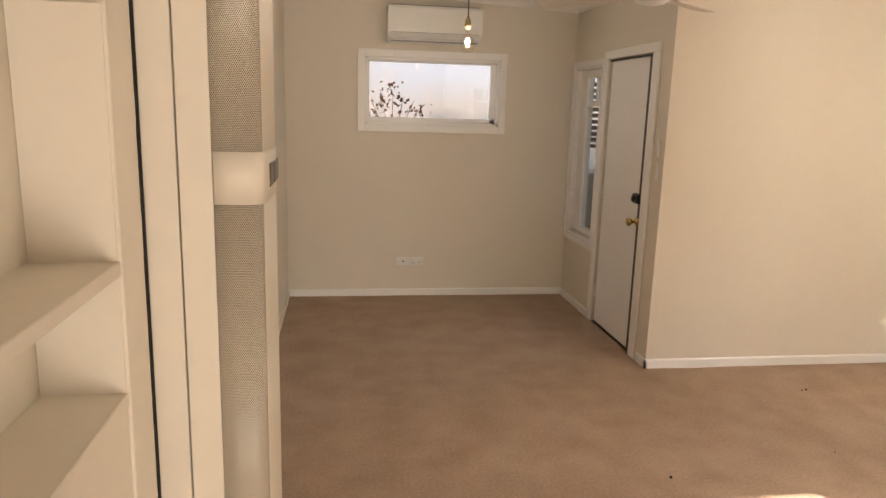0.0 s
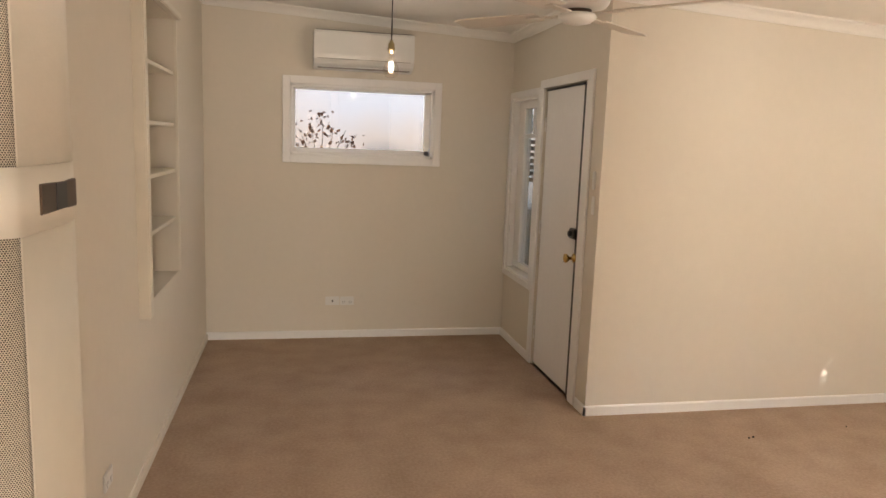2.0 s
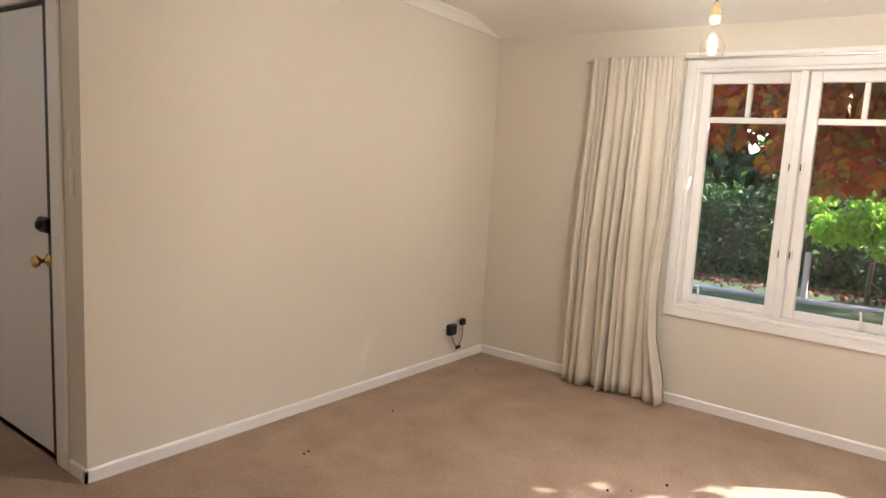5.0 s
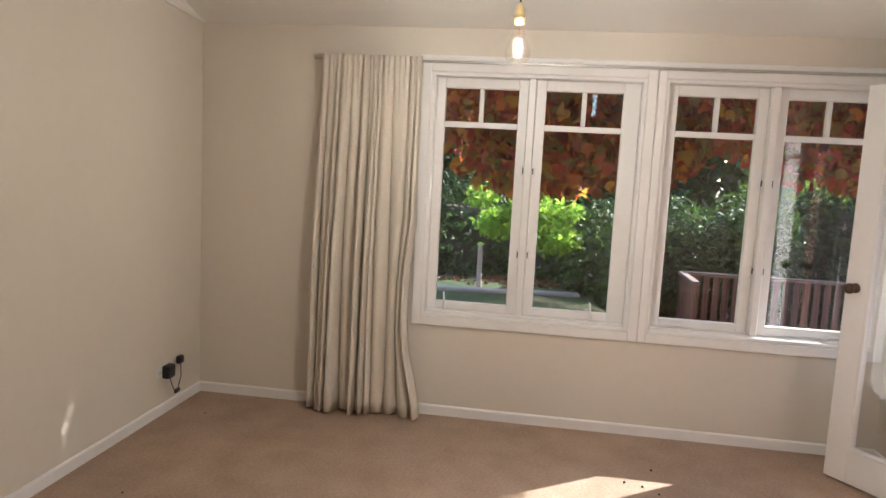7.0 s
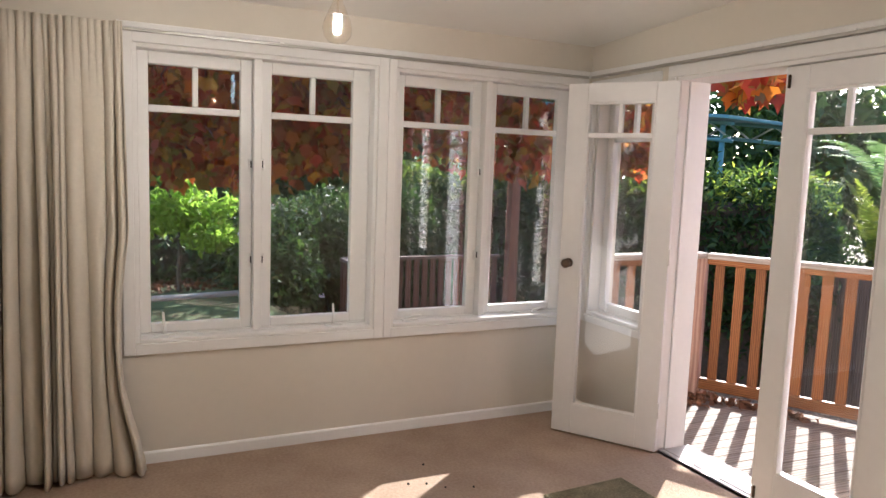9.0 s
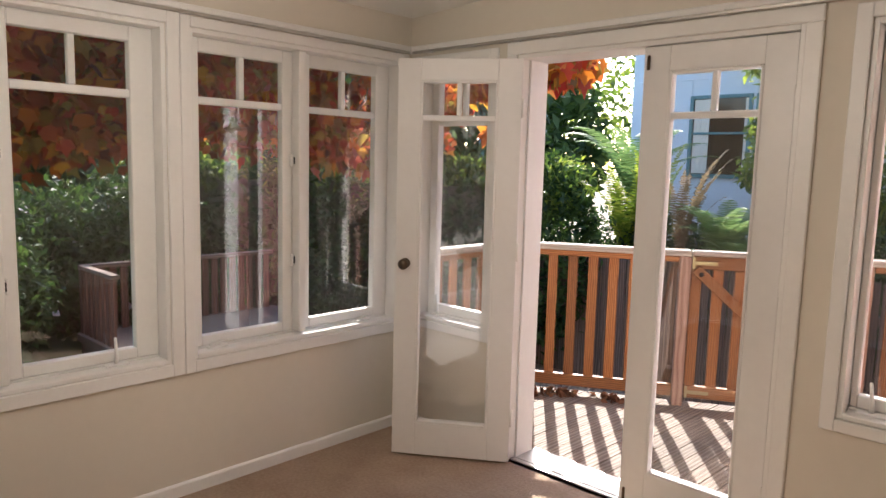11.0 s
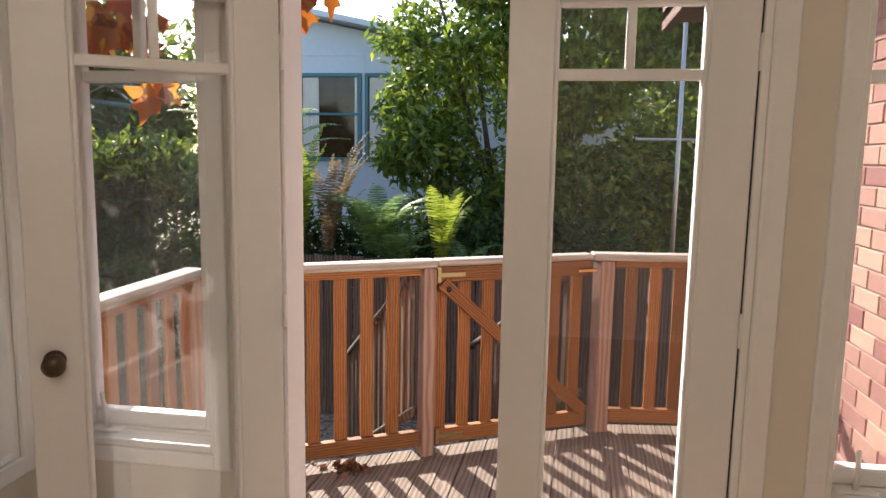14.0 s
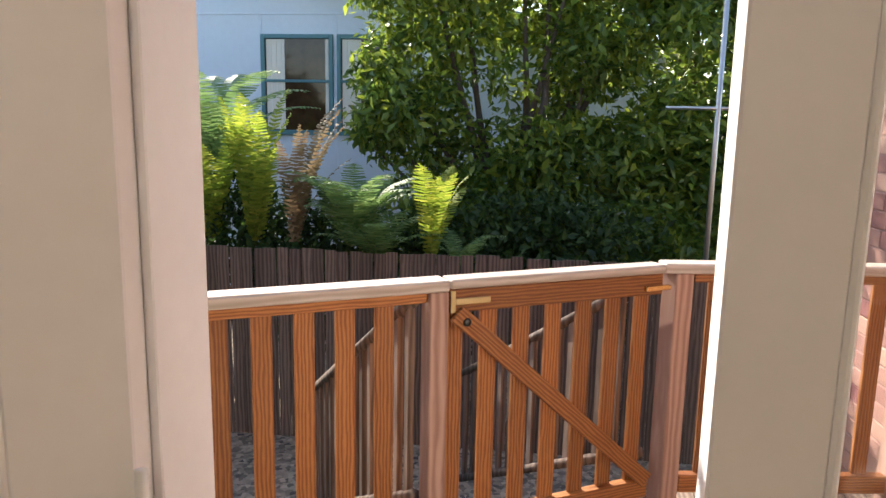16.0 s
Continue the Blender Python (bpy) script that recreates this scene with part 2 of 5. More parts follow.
def brick_mat():
    m = mat("red_brick", (0.42, 0.17, 0.12), 0.9, scale=30, bump=0.6, bscale=140)
    n, l = m.node_tree.nodes, m.node_tree.links
    b = n["Principled BSDF"]
    info, ramp = n.new("ShaderNodeObjectInfo"), n.new("ShaderNodeValToRGB")
    els = ramp.color_ramp.elements
    for k, (p, c) in enumerate(((0, (0.25, 0.10, 0.095)), (0.4, (0.38, 0.165, 0.14)), (0.85, (0.43, 0.20, 0.165)), (1, (0.52, 0.33, 0.25)))):
        e = els[0] if k == 0 else els[1] if k == 3 else els.new(p)
        e.position, e.color = p, (*c, 1)
    l.new(info.outputs["Random"], ramp.inputs[0])
    tex = n.new("ShaderNodeTexNoise")
    tex.inputs["Scale"].default_value, tex.inputs["Detail"].default_value = 40, 8
    mx = n.new("ShaderNodeMix")
    mx.data_type, mx.blend_type = "RGBA", "MULTIPLY"
    mx.inputs[0].default_value = 0.6
    gr = n.new("ShaderNodeMapRange")
    gr.inputs["To Min"].default_value, gr.inputs["To Max"].default_value = 0.4, 1.5
    l.new(tex.outputs["Fac"], gr.inputs["Value"])
    l.new(ramp.outputs[0], mx.inputs[6])
    l.new(gr.outputs[0], mx.inputs[7])
    l.new(mx.outputs[2], b.inputs["Base Color"])
    return m


M_BRICK = brick_mat()


# ---- builders ----
def finish(name, bm, material, parent=None, smooth=False, at=None):
    me = bpy.data.meshes.new(name)
    bm.normal_update()
    bm.to_mesh(me)
    bm.free()
    me.materials.append(material)
    if smooth:
        me.polygons.foreach_set("use_smooth", [True] * len(me.polygons))
    ob = new(name, me)
    if parent:
        ob.parent = parent
    if at is not None:
        ob.matrix_basis = at
    return ob


def put_box(bm, x0, x1, y0, y1, z0, z1, m=None):
    vs = [bm.verts.new(v) for v in ((x0, y0, z0), (x1, y0, z0), (x1, y1, z0), (x0, y1, z0), (x0, y0, z1), (x1, y0, z1), (x1, y1, z1), (x0, y1, z1))]
    if m:
        for v in vs:
            v.co = m @ v.co
    for f in ((3, 2, 1, 0), (4, 5, 6, 7), (0, 1, 5, 4), (1, 2, 6, 5), (2, 3, 7, 6), (3, 0, 4, 7)):
        bm.faces.new([vs[k] for k in f])


def boxes(name, spans, material, parent=None, bevel=0.003, at=None, segments=1):
    """One mesh out of boxes (x0, x1, y0, y1, z0, z1) with eased edges."""
    bm = bmesh.new()
    for s in spans:
        a = [min(s[0], s[1]), max(s[0], s[1]), min(s[2], s[3]), max(s[2], s[3]), min(s[4], s[5]), max(s[4], s[5])]
        put_box(bm, *a)
    if bevel:
        bmesh.ops.bevel(bm, geom=bm.edges[:], offset=bevel, segments=segments, affect="EDGES", clamp_overlap=True)
    return finish(name, bm, material, parent, at=at)


def empty(name, m, label, category, group="", kind=""):
    ob = new(name)
    ob.empty_display_size = 0.1
    ob.matrix_basis = m
    return tagged(ob, label, category, group, kind)


def lathe(name, profile, material, parent=None, at=None, steps=24):
    """A turned body: (radius, height) pairs about the z axis."""
    bm = bmesh.new()
    rings = []
    for r, z in profile:
        if r < 1e-5:
            rings.append([bm.verts.new((0, 0, z))])
        else:
            rings.append([bm.verts.new((r * math.cos(2 * math.pi * k / steps), r * math.sin(2 * math.pi * k / steps), z)) for k in range(steps)])
    for a, b in zip(rings, rings[1:]):
        for k in range(steps):
            j = (k + 1) % steps
            q = [a[k % len(a)], a[j % len(a)], b[j % len(b)], b[k % len(b)]]
            q = list(dict.fromkeys(q))
            if len(q) > 2:
                bm.faces.new(q)
    bmesh.ops.recalc_face_normals(bm, faces=bm.faces[:])
    return finish(name, bm, material, parent, True, at)


def tube(name, points, radius, material, parent=None, steps=8, at=None):
    """A round bar or cord along points; radius is one number or one a point."""
    bm = bmesh.new()
    pts = [Vector(p) for p in points]
    rs = radius if isinstance(radius, (list, tuple)) else [radius] * len(pts)
    rings = []
    for k, p in enumerate(pts):
        d = (pts[min(k + 1, len(pts) - 1)] - pts[max(k - 1, 0)]).normalized()
        u = d.orthogonal().normalized()
        w = d.cross(u)
        if rings:
            ref = last_u - d * last_u.dot(d)
            if ref.length > 1e-4:
                u = ref.normalized()
                w = d.cross(u)
        last_u = u
        rings.append([bm.verts.new(p + (u * math.cos(2 * math.pi * j / steps) + w * math.sin(2 * math.pi * j / steps)) * rs[k]) for j in range(steps)])
    for a, b in zip(rings, rings[1:]):
        for j in range(steps):
            bm.faces.new((a[j], a[(j + 1) % steps], b[(j + 1) % steps], b[j]))
    bm.faces.new(rings[0][::-1])
    bm.faces.new(rings[-1])
    return finish(name, bm, material, parent, True, at)


def wall(name, axis, lo, hi, u0, u1, z0, z1, holes, material, label):
    """A wall with thickness between lo and hi on its axis, and openings (u0, u1, z0, z1) right through it."""
    us = sorted({u0, u1, *[h[0] for h in holes], *[h[1] for h in holes]})
    zs = sorted({z0, z1, *[h[2] for h in holes], *[h[3] for h in holes]})
    solid = {}
    for i in range(len(us) - 1):
        for k in range(len(zs) - 1):
            cu, cz = (us[i] + us[i + 1]) / 2, (zs[k] + zs[k + 1]) / 2
            solid[i, k] = not any(h[0] < cu < h[1] and h[2] < cz < h[3] for h in holes)
    bm = bmesh.new()
    cache = {}

    def vert(i, k, s):
        if (i, k, s) not in cache:
            d = hi if s else lo
            cache[i, k, s] = bm.verts.new((d, us[i], zs[k]) if axis == "x" else (us[i], d, zs[k]))
        return cache[i, k, s]

    for (i, k), full in solid.items():
        if not full:
            continue
        for s in (0, 1):
            bm.faces.new([vert(i, k, s), vert(i + 1, k, s), vert(i + 1, k + 1, s), vert(i, k + 1, s)])
        for di, dk, a, b in ((-1, 0, (i, k), (i, k + 1)), (1, 0, (i + 1, k), (i + 1, k + 1)), (0, -1, (i, k), (i + 1, k)), (0, 1, (i, k + 1), (i + 1, k + 1))):
            if not solid.get((i + di, k + dk), False):
                bm.faces.new([vert(*a, 0), vert(*b, 0), vert(*b, 1), vert(*a, 1)])
    bmesh.ops.recalc_face_normals(bm, faces=bm.faces[:])
    return tagged(finish(name, bm, material), label, "wall", kind="structure")


def sweep(name, profile, a, b, inward, material, label, za=0.0, zb=0.0):
    """A moulding: profile points (out from the wall, height) from a to b on the plan."""
    bm = bmesh.new()
    i = Vector((*inward, 0))
    ends = []
    for p, z in ((a, za), (b, zb)):
        ends.append([bm.verts.new(Vector((p[0], p[1], z)) + i * o + Vector((0, 0, h))) for o, h in profile])
    n = len(profile)
    for k in range(n):
        bm.faces.new((ends[0][k], ends[0][(k + 1) % n], ends[1][(k + 1) % n], ends[1][k]))
    bm.faces.new(ends[0][::-1])
    bm.faces.new(ends[1])
    bmesh.ops.recalc_face_normals(bm, faces=bm.faces[:])
    return tagged(finish(name, bm, material), label, "trim", kind="structure")


def roof_z(x):
    """Height of the raked ceiling, which falls towards the east windows."""
    return 2.385 + 0.053 * (5.06 - x)


# ---- structure ----
EAST, SOUTH, NORTH, DOORX, BACK, LEFT, NEAR = 5.06, 0.25, 4.33, 2.10, 6.195, -0.37, -0.30
TOP = 2.75
boxes("floor", [(-0.9, EAST, SOUTH - 0.16, BACK + 0.1, -0.12, 0.0), (-0.9, 1.99, -3.25, SOUTH - 0.16, -0.12, 0.0)], M_CARPET, bevel=0)
tagged(bpy.data.objects["floor"], "worn beige cut-pile carpet over the whole room", "floor", kind="structure")

bm = bmesh.new()
vs = []
for z in (0.0, 0.1):
    for x, y in ((-0.95, -3.3), (2.1, -3.3), (2.1, -0.45), (5.75, -0.45), (5.75, 6.6), (-0.95, 6.6)):
        vs.append(bm.verts.new((x, y, roof_z(x) + z)))
for f in ((0, 1, 2, 5), (2, 3, 4, 5), (11, 8, 7, 6), (11, 10, 9, 8), (0, 6, 7, 1), (1, 7, 8, 2), (2, 8, 9, 3), (3, 9, 10, 4), (4, 10, 11, 5), (5, 11, 6, 0)):
    bm.faces.new([vs[k] for k in f])
bmesh.ops.recalc_face_normals(bm, faces=bm.faces[:])
tagged(finish("ceiling", bm, M_CEIL), "white plaster ceiling raked down towards the windows", "ceiling", kind="structure")

W1, W2 = (1.665, 2.895), (0.325, 1.562)          # east window openings along y
WZ = (0.62, 2.075)
FD = (3.00, 4.303)                               # french door opening along x
SR, SL = (2.28, 2.79), (4.47, 4.985)             # sidelights beside it
wall("wall_east", "x", EAST, EAST + 0.17, SOUTH - 0.2, NORTH + 0.15, -0.4, TOP, [(*W1, *WZ), (*W2, *WZ)], M_WALL, "cream painted plaster wall with two casement windows")
wall("wall_south", "y", SOUTH - 0.2, SOUTH, 1.85, EAST, -0.4, TOP, [(*FD, 0.0, 2.06), (*SR, 0.64, 2.06), (*SL, 0.64, 2.06)], M_WALL, "cream painted plaster wall round the french doors")
wall("wall_north", "y", NORTH, NORTH + 0.15, DOORX, EAST, -0.12, TOP, [], M_WALL, "cream painted plaster wall with a sharp corner")
wall("wall_entry", "x", DOORX, DOORX + 0.13, NORTH + 0.15, BACK, -0.12, TOP, [(4.587, 5.375, 0.0, 2.055), (5.50, 6.14, 0.60, 2.02)], M_WALL, "cream painted wall with the entry door")
wall("wall_alcove", "y", BACK, BACK + 0.13, LEFT - 0.3, DOORX + 0.13, -0.12, TOP, [(0.285, 1.437, 1.505, 2.062)], M_WALL, "cream painted wall with a small high window")
wall("wall_west", "x", LEFT - 0.3, LEFT, 1.66, BACK, -0.12, TOP, [(3.93, 4.95, 0.80, 2.30)], M_WALL, "cream painted wall with a shelved niche")
wall("wall_shelves", "x", NEAR - 0.15, NEAR, -3.25, 1.60, -0.12, TOP, [(0.3, 1.45, 1.14, 1.366), (0.3, 1.45, 1.391, 1.834), (0.3, 1.45, 1.86, 2.3)], M_SHELF, "cream painted timber wall with open shelf bays")
wall("wall_kitchen_side", "x", 1.85, 1.99, -3.25, SOUTH - 0.2, -0.12, TOP, [], M_WALL, "plain cream painted wall")
# unseen closing wall; its opening is made up to hold the fill lamp
wall("wall_kitchen_back", "y", -3.25, -3.13, NEAR, 1.85, -0.12, TOP, [(0.2, 1.7, 0.3, 1.4)], M_WALL, "plain cream painted wall with an opening added for a fill lamp")
boxes("niche_backs", [(LEFT - 0.36, LEFT - 0.301, 3.8, 5.1, 0.7, 2.4), (NEAR - 0.2, NEAR - 0.151, 0.2, 1.6, 0.5, 2.4)], M_SHELF, bevel=0)
tagged(bpy.data.objects["niche_backs"], "cream painted boards closing the niches", "wall", kind="structure")

for nm, a, b, inw in (("baseboard_alcove", (LEFT, BACK), (DOORX, BACK), (0, -1)), ("baseboard_entry", (DOORX, BACK), (DOORX, 5.43), (-1, 0)),
                      ("baseboard_corner", (DOORX, 4.475), (DOORX, NORTH - 0.014), (-1, 0)), ("baseboard_north", (DOORX - 0.014, NORTH), (EAST, NORTH), (0, -1)),
                      ("baseboard_east", (EAST, NORTH - 0.014), (EAST, SOUTH), (-1, 0)), ("baseboard_south", (EAST - 0.014, SOUTH), (4.35, SOUTH), (0, 1)),
                      ("baseboard_south_b", (2.93, SOUTH), (1.85, SOUTH), (0, 1)), ("baseboard_west", (LEFT, 2.05), (LEFT, BACK), (1, 0))):
    h = 0.05 if nm == "baseboard_west" else 0.062
    sweep(nm, [(0, 0), (0.014, 0), (0.014, h - 0.008), (0.008, h), (0, h)], a, b, inw, M_TRIM if nm != "baseboard_west" else M_WALL, "white painted timber baseboard")
COVE = [(0, -0.065), (0.012, -0.065), (0.016, -0.05), (0.03, -0.03), (0.05, -0.016), (0.062, -0.012), (0.066, 0.004), (0, 0.004)]
for nm, a, b, inw in (("cornice_alcove", (LEFT, BACK), (DOORX, BACK), (0, -1)), ("cornice_entry", (DOORX, BACK), (DOORX, NORTH), (-1, 0)),
                      ("cornice_north", (DOORX - 0.066, NORTH), (EAST, NORTH), (0, -1)), ("cornice_west", (LEFT, 2.0), (LEFT, BACK), (1, 0))):
    sweep(nm, COVE, a, b, inw, M_CEIL, "white plaster cove cornice", roof_z(a[0]), roof_z(b[0]))

SOFT = [(0, -0.062), (0.2, -0.030), (0.5, 0.004), (0, 0.004)]
for nm, a, b, inw in (("cornice_east", (EAST, NORTH), (EAST, SOUTH), (-1, 0)), ("cornice_south", (EAST, SOUTH), (1.85, SOUTH), (0, 1))):
    prof = [(p, h + 0.053 * p) for p, h in SOFT] if nm == "cornice_east" else SOFT
    o = sweep(nm, prof, a, b, inw, M_CEIL, "smooth plaster cove to the ceiling", roof_z(a[0]), roof_z(b[0]))


# ---- casement windows ----
def casement(name, m, w, z0, z1, panes, label, reveal=0.10, cut=1.78, bars=True, arch=(0.055, 0.055), handles=True, mullion=True):
    """A window in a wall: local x runs along the wall, y outwards; the wall's face is y = 0.
    panes: spans of the glass along x. arch: how far the casing runs past the opening at the sides and at the sill."""
    win = empty(name, m, label, "window", kind="structure")
    c, s = arch
    boxes("casing", [(-c, 0, -0.018, 0.0, z0 - s, z1 + c), (w, w + c, -0.018, 0.0, z0 - s, z1 + c), (0, w, -0.018, 0.0, z1, z1 + c), (0, w, -0.018, 0.0, z0 - s, z0)], M_TRIM, win, 0.003)
    boxes("frame", [(0, 0.02, 0, 0.16, z0, z1), (w - 0.02, w, 0, 0.16, z0, z1), (0.02, w - 0.02, 0, 0.16, z1 - 0.02, z1)], M_TRIM, win, 0.002)
    boxes("sill", [(0.02, w - 0.02, -0.004, 0.075, z0, z0 + 0.022), (0.02, w - 0.02, 0.075, 0.17, z0, z0 + 0.03)], M_TRIM, win, 0.004)
    g0, g1 = z0 + 0.08, z1 - 0.082
    edges = []
    for k, (a, b) in enumerate(panes):
        lo = 0.021 if k == 0 else (panes[k - 1][1] + a) / 2 + 0.022
        hi = w - 0.021 if k == len(panes) - 1 else (b + panes[k + 1][0]) / 2 - 0.022
        edges.append((lo, hi))
        y0, y1 = reveal - 0.022, reveal + 0.022
        sash = boxes("sash", [(lo, a, y0, y1, z0 + 0.032, z1 - 0.021), (b, hi, y0, y1, z0 + 0.032, z1 - 0.021), (a, b, y0, y1, z0 + 0.032, g0), (a, b, y0, y1, g1, z1 - 0.021)], M_TRIM, win, 0.004)
        if bars:
            boxes("glazing_bar", [(a, b, y0 + 0.006, y1 - 0.006, cut - 0.017, cut + 0.017), ((a + b) / 2 - 0.014, (a + b) / 2 + 0.014, y0 + 0.006, y1 - 0.006, cut + 0.017, g1)], M_TRIM, sash, 0.004)
        boxes("pane", [(a - 0.005, b + 0.005, reveal - 0.002, reveal + 0.002, g0 - 0.005, g1 + 0.005)], M_GLASS, sash, 0)
        if handles:
            hx = (a + b) / 2 + (b - a) * (0.28 if k else -0.36)
            raised = [(hx, 0.055, z0 + 0.03), (hx, 0.05, z0 + 0.07), (hx - 0.006, 0.042, z0 + 0.145)]
            folded = [(hx - 0.04, 0.05, z0 + 0.036), (hx + 0.02, 0.046, z0 + 0.052), (hx + 0.07, 0.044, z0 + 0.05)]
            tube("stay", folded if handles == "folded" else raised, [0.010, 0.008, 0.006], M_TRIM, sash)
            boxes("stay_base", [(hx - 0.05, hx + 0.05, 0.035, 0.07, z0 + 0.022, z0 + 0.032)], M_TRIM, sash, 0.003)
    if mullion and len(panes) > 1:
        mid = (panes[0][1] + panes[1][0]) / 2
        boxes("mullion", [(mid - 0.021, mid + 0.021, 0.02, 0.16, z0 + 0.03, z1 - 0.02)], M_TRIM, win, 0.004)
        for hz in (1.02, 1.52):
            for sx in (-1, 1):
                boxes("latch", [(mid + sx * 0.036 - 0.006, mid + sx * 0.036 + 0.006, 0.052, 0.076, hz - 0.03, hz + 0.03)], M_TRIM, win, 0.003)
                boxes("latch_slot", [(mid + sx * 0.03 - 0.003, mid + sx * 0.03 + 0.003, 0.049, 0.053, hz - 0.016, hz + 0.02)], M_DARK, win, 0)
    return win


def along_east(y):
    return Matrix.Translation((EAST, y, 0)) @ Matrix.Rotation(radians(-90), 4, "Z")


def along_south(x):
    return Matrix.Translation((x, SOUTH, 0)) @ Matrix.Rotation(radians(180), 4, "Z")


casement("window_1", along_east(W1[1]), W1[1] - W1[0], *WZ, [(W1[1] - 2.822, W1[1] - 2.385), (W1[1] - 2.225, W1[1] - 1.783)], "white timber casement window with two sashes and small top panes")
casement("window_2", along_east(W2[1]), W2[1] - W2[0], *WZ, [(W2[1] - 1.480, W2[1] - 1.044), (W2[1] - 0.882, W2[1] - 0.442)], "white timber casement window with two sashes and small top panes", arch=(0.045, 0.055), handles="folded")
casement("window_3", along_south(SR[1]), SR[1] - SR[0], 0.645, 2.055, [(0.045, SR[1] - SR[0] - 0.075)], "white timber sidelight window beside the french doors", cut=1.75, arch=(0.05, 0.045))
casement("window_4", along_south(SL[1]), SL[1] - SL[0], 0.645, 2.055, [(0.075, SL[1] - SL[0] - 0.075)], "white timber sidelight window behind the open french door", cut=1.75, arch=(0.05, 0.045))

# ---- french doors ----
def french_leaf(name, m, label, knob):
    """A glazed leaf, hinged at x = 0, 0.615 wide, its inner face at y = 0."""
    d = empty(name, m, label, "door", kind="structure")
    W, T, s = 0.615, 0.04, 0.118
    b0, b1, top = 0.012, 0.185, 2.035
    leaf = boxes("leaf", [(0, s, 0, T, b0, top), (W - s, W, 0, T, b0, top), (s, W - s, 0, T, b0, b1), (s, W - s, 0, T, 1.93, top)], M_DOOR, d, 0.003)
    boxes("glazing_bar", [(s, W - s, 0.006, T - 0.006, 1.734, 1.762), (W / 2 - 0.012, W / 2 + 0.012, 0.006, T - 0.006, 1.762, 1.93)], M_DOOR, d, 0.004)
    mo = 0.012
    boxes("moulding", [(s, s + mo, -0.003, T + 0.003, b1, 1.93), (W - s - mo, W - s, -0.003, T + 0.003, b1, 1.93), (s + mo, W - s - mo, -0.003, T + 0.003, b1, b1 + mo), (s + mo, W - s - mo, -0.003, T + 0.003, 1.93 - mo, 1.93)], M_DOOR, d, 0.004)
    boxes("pane", [(s + 0.004, W - s - 0.004, T / 2 - 0.002, T / 2 + 0.002, b1 + 0.004, 1.926)], M_VEILED if knob else M_GLASS, d, 0)
    if knob:
        for sgn, y0 in ((-1, 0.0), (1, T)):
            k = lathe("knob", [(0.0, 0.0), (0.026, 0.0), (0.026, 0.005), (0.011, 0.009), (0.010, 0.028), (0.018, 0.034), (0.027, 0.046), (0.027, 0.056), (0.018, 0.066), (0, 0.068)], M_BRONZE, d,
                      Matrix.Translation((W - 0.055, y0, 1.02)) @ Matrix.Rotation(radians(90 * -sgn), 4, "X"))
    for hz in (0.25, 1.1, 1.8):
        lathe("hinge", [(0, -0.045), (0.007, -0.045), (0.007, 0.045), (0, 0.045)], M_TRIM, d, Matrix.Translation((-0.004, -0.006, hz)), 10)
    for bz in (0.06, 1.97):
        if not knob:
            boxes("bolt", [(W - 0.03, W - 0.018, -0.012, 0.0, bz - 0.03, bz + 0.03)], M_BRONZE, d, 0.003)
    return d


# shut leaf, hinged on the west jamb: local y runs outwards
french_leaf("door_2", Matrix.Translation((3.0235, SOUTH - 0.012, 0)) @ Matrix.Diagonal((1, -1, 1, 1)), "white glazed french door leaf, shut", False)
# open leaf, folded back into the room
french_leaf("door_3", Matrix.Translation((4.243, 0.285, 0)) @ Matrix.Rotation(radians(34.5), 4, "Z") @ Matrix.Diagonal((1, -1, 1, 1)), "white glazed french door leaf standing open into the room", True)
fr = empty("door_frame_1", Matrix.Identity(4), "white painted french door frame and threshold", "door frame", kind="structure")
boxes("jamb", [(FD[0], FD[0] + 0.02, 0.04, SOUTH + 0.001, 0.0, 2.06), (FD[1] - 0.022, FD[1], 0.04, SOUTH + 0.001, 0.0, 2.06), (FD[0] + 0.02, FD[1] - 0.022, 0.04, SOUTH + 0.001, 2.04, 2.06),
               (FD[1] - 0.036, FD[1] - 0.0221, 0.05, 0.19, 0.0, 2.04), (FD[0] + 0.0201, FD[0] + 0.034, 0.05, 0.19, 0.0, 2.04)], M_TRIM, fr, 0.002)
boxes("casing", [(FD[0] - 0.06, FD[0], SOUTH, SOUTH + 0.018, 0, 2.06), (FD[1], FD[1] + 0.06, SOUTH, SOUTH + 0.018, 0, 2.06), (FD[0] - 0.06, FD[1] + 0.06, SOUTH, SOUTH + 0.018, 2.06, 2.12)], M_TRIM, fr, 0.004)
boxes("threshold", [(FD[0] + 0.034, FD[1] - 0.036, 0.02, SOUTH - 0.05, -0.02, 0.012), (FD[0] + 0.02, FD[1] - 0.022, SOUTH - 0.05, SOUTH - 0.02, 0.0, 0.01)], M_STEEL, fr, 0.004)

boxes("hinge_gap", [(FD[0] + 0.0202, FD[0] + 0.0232, SOUTH - 0.05, SOUTH - 0.013, 0.012, 2.036)], M_GAP, fr, 0)

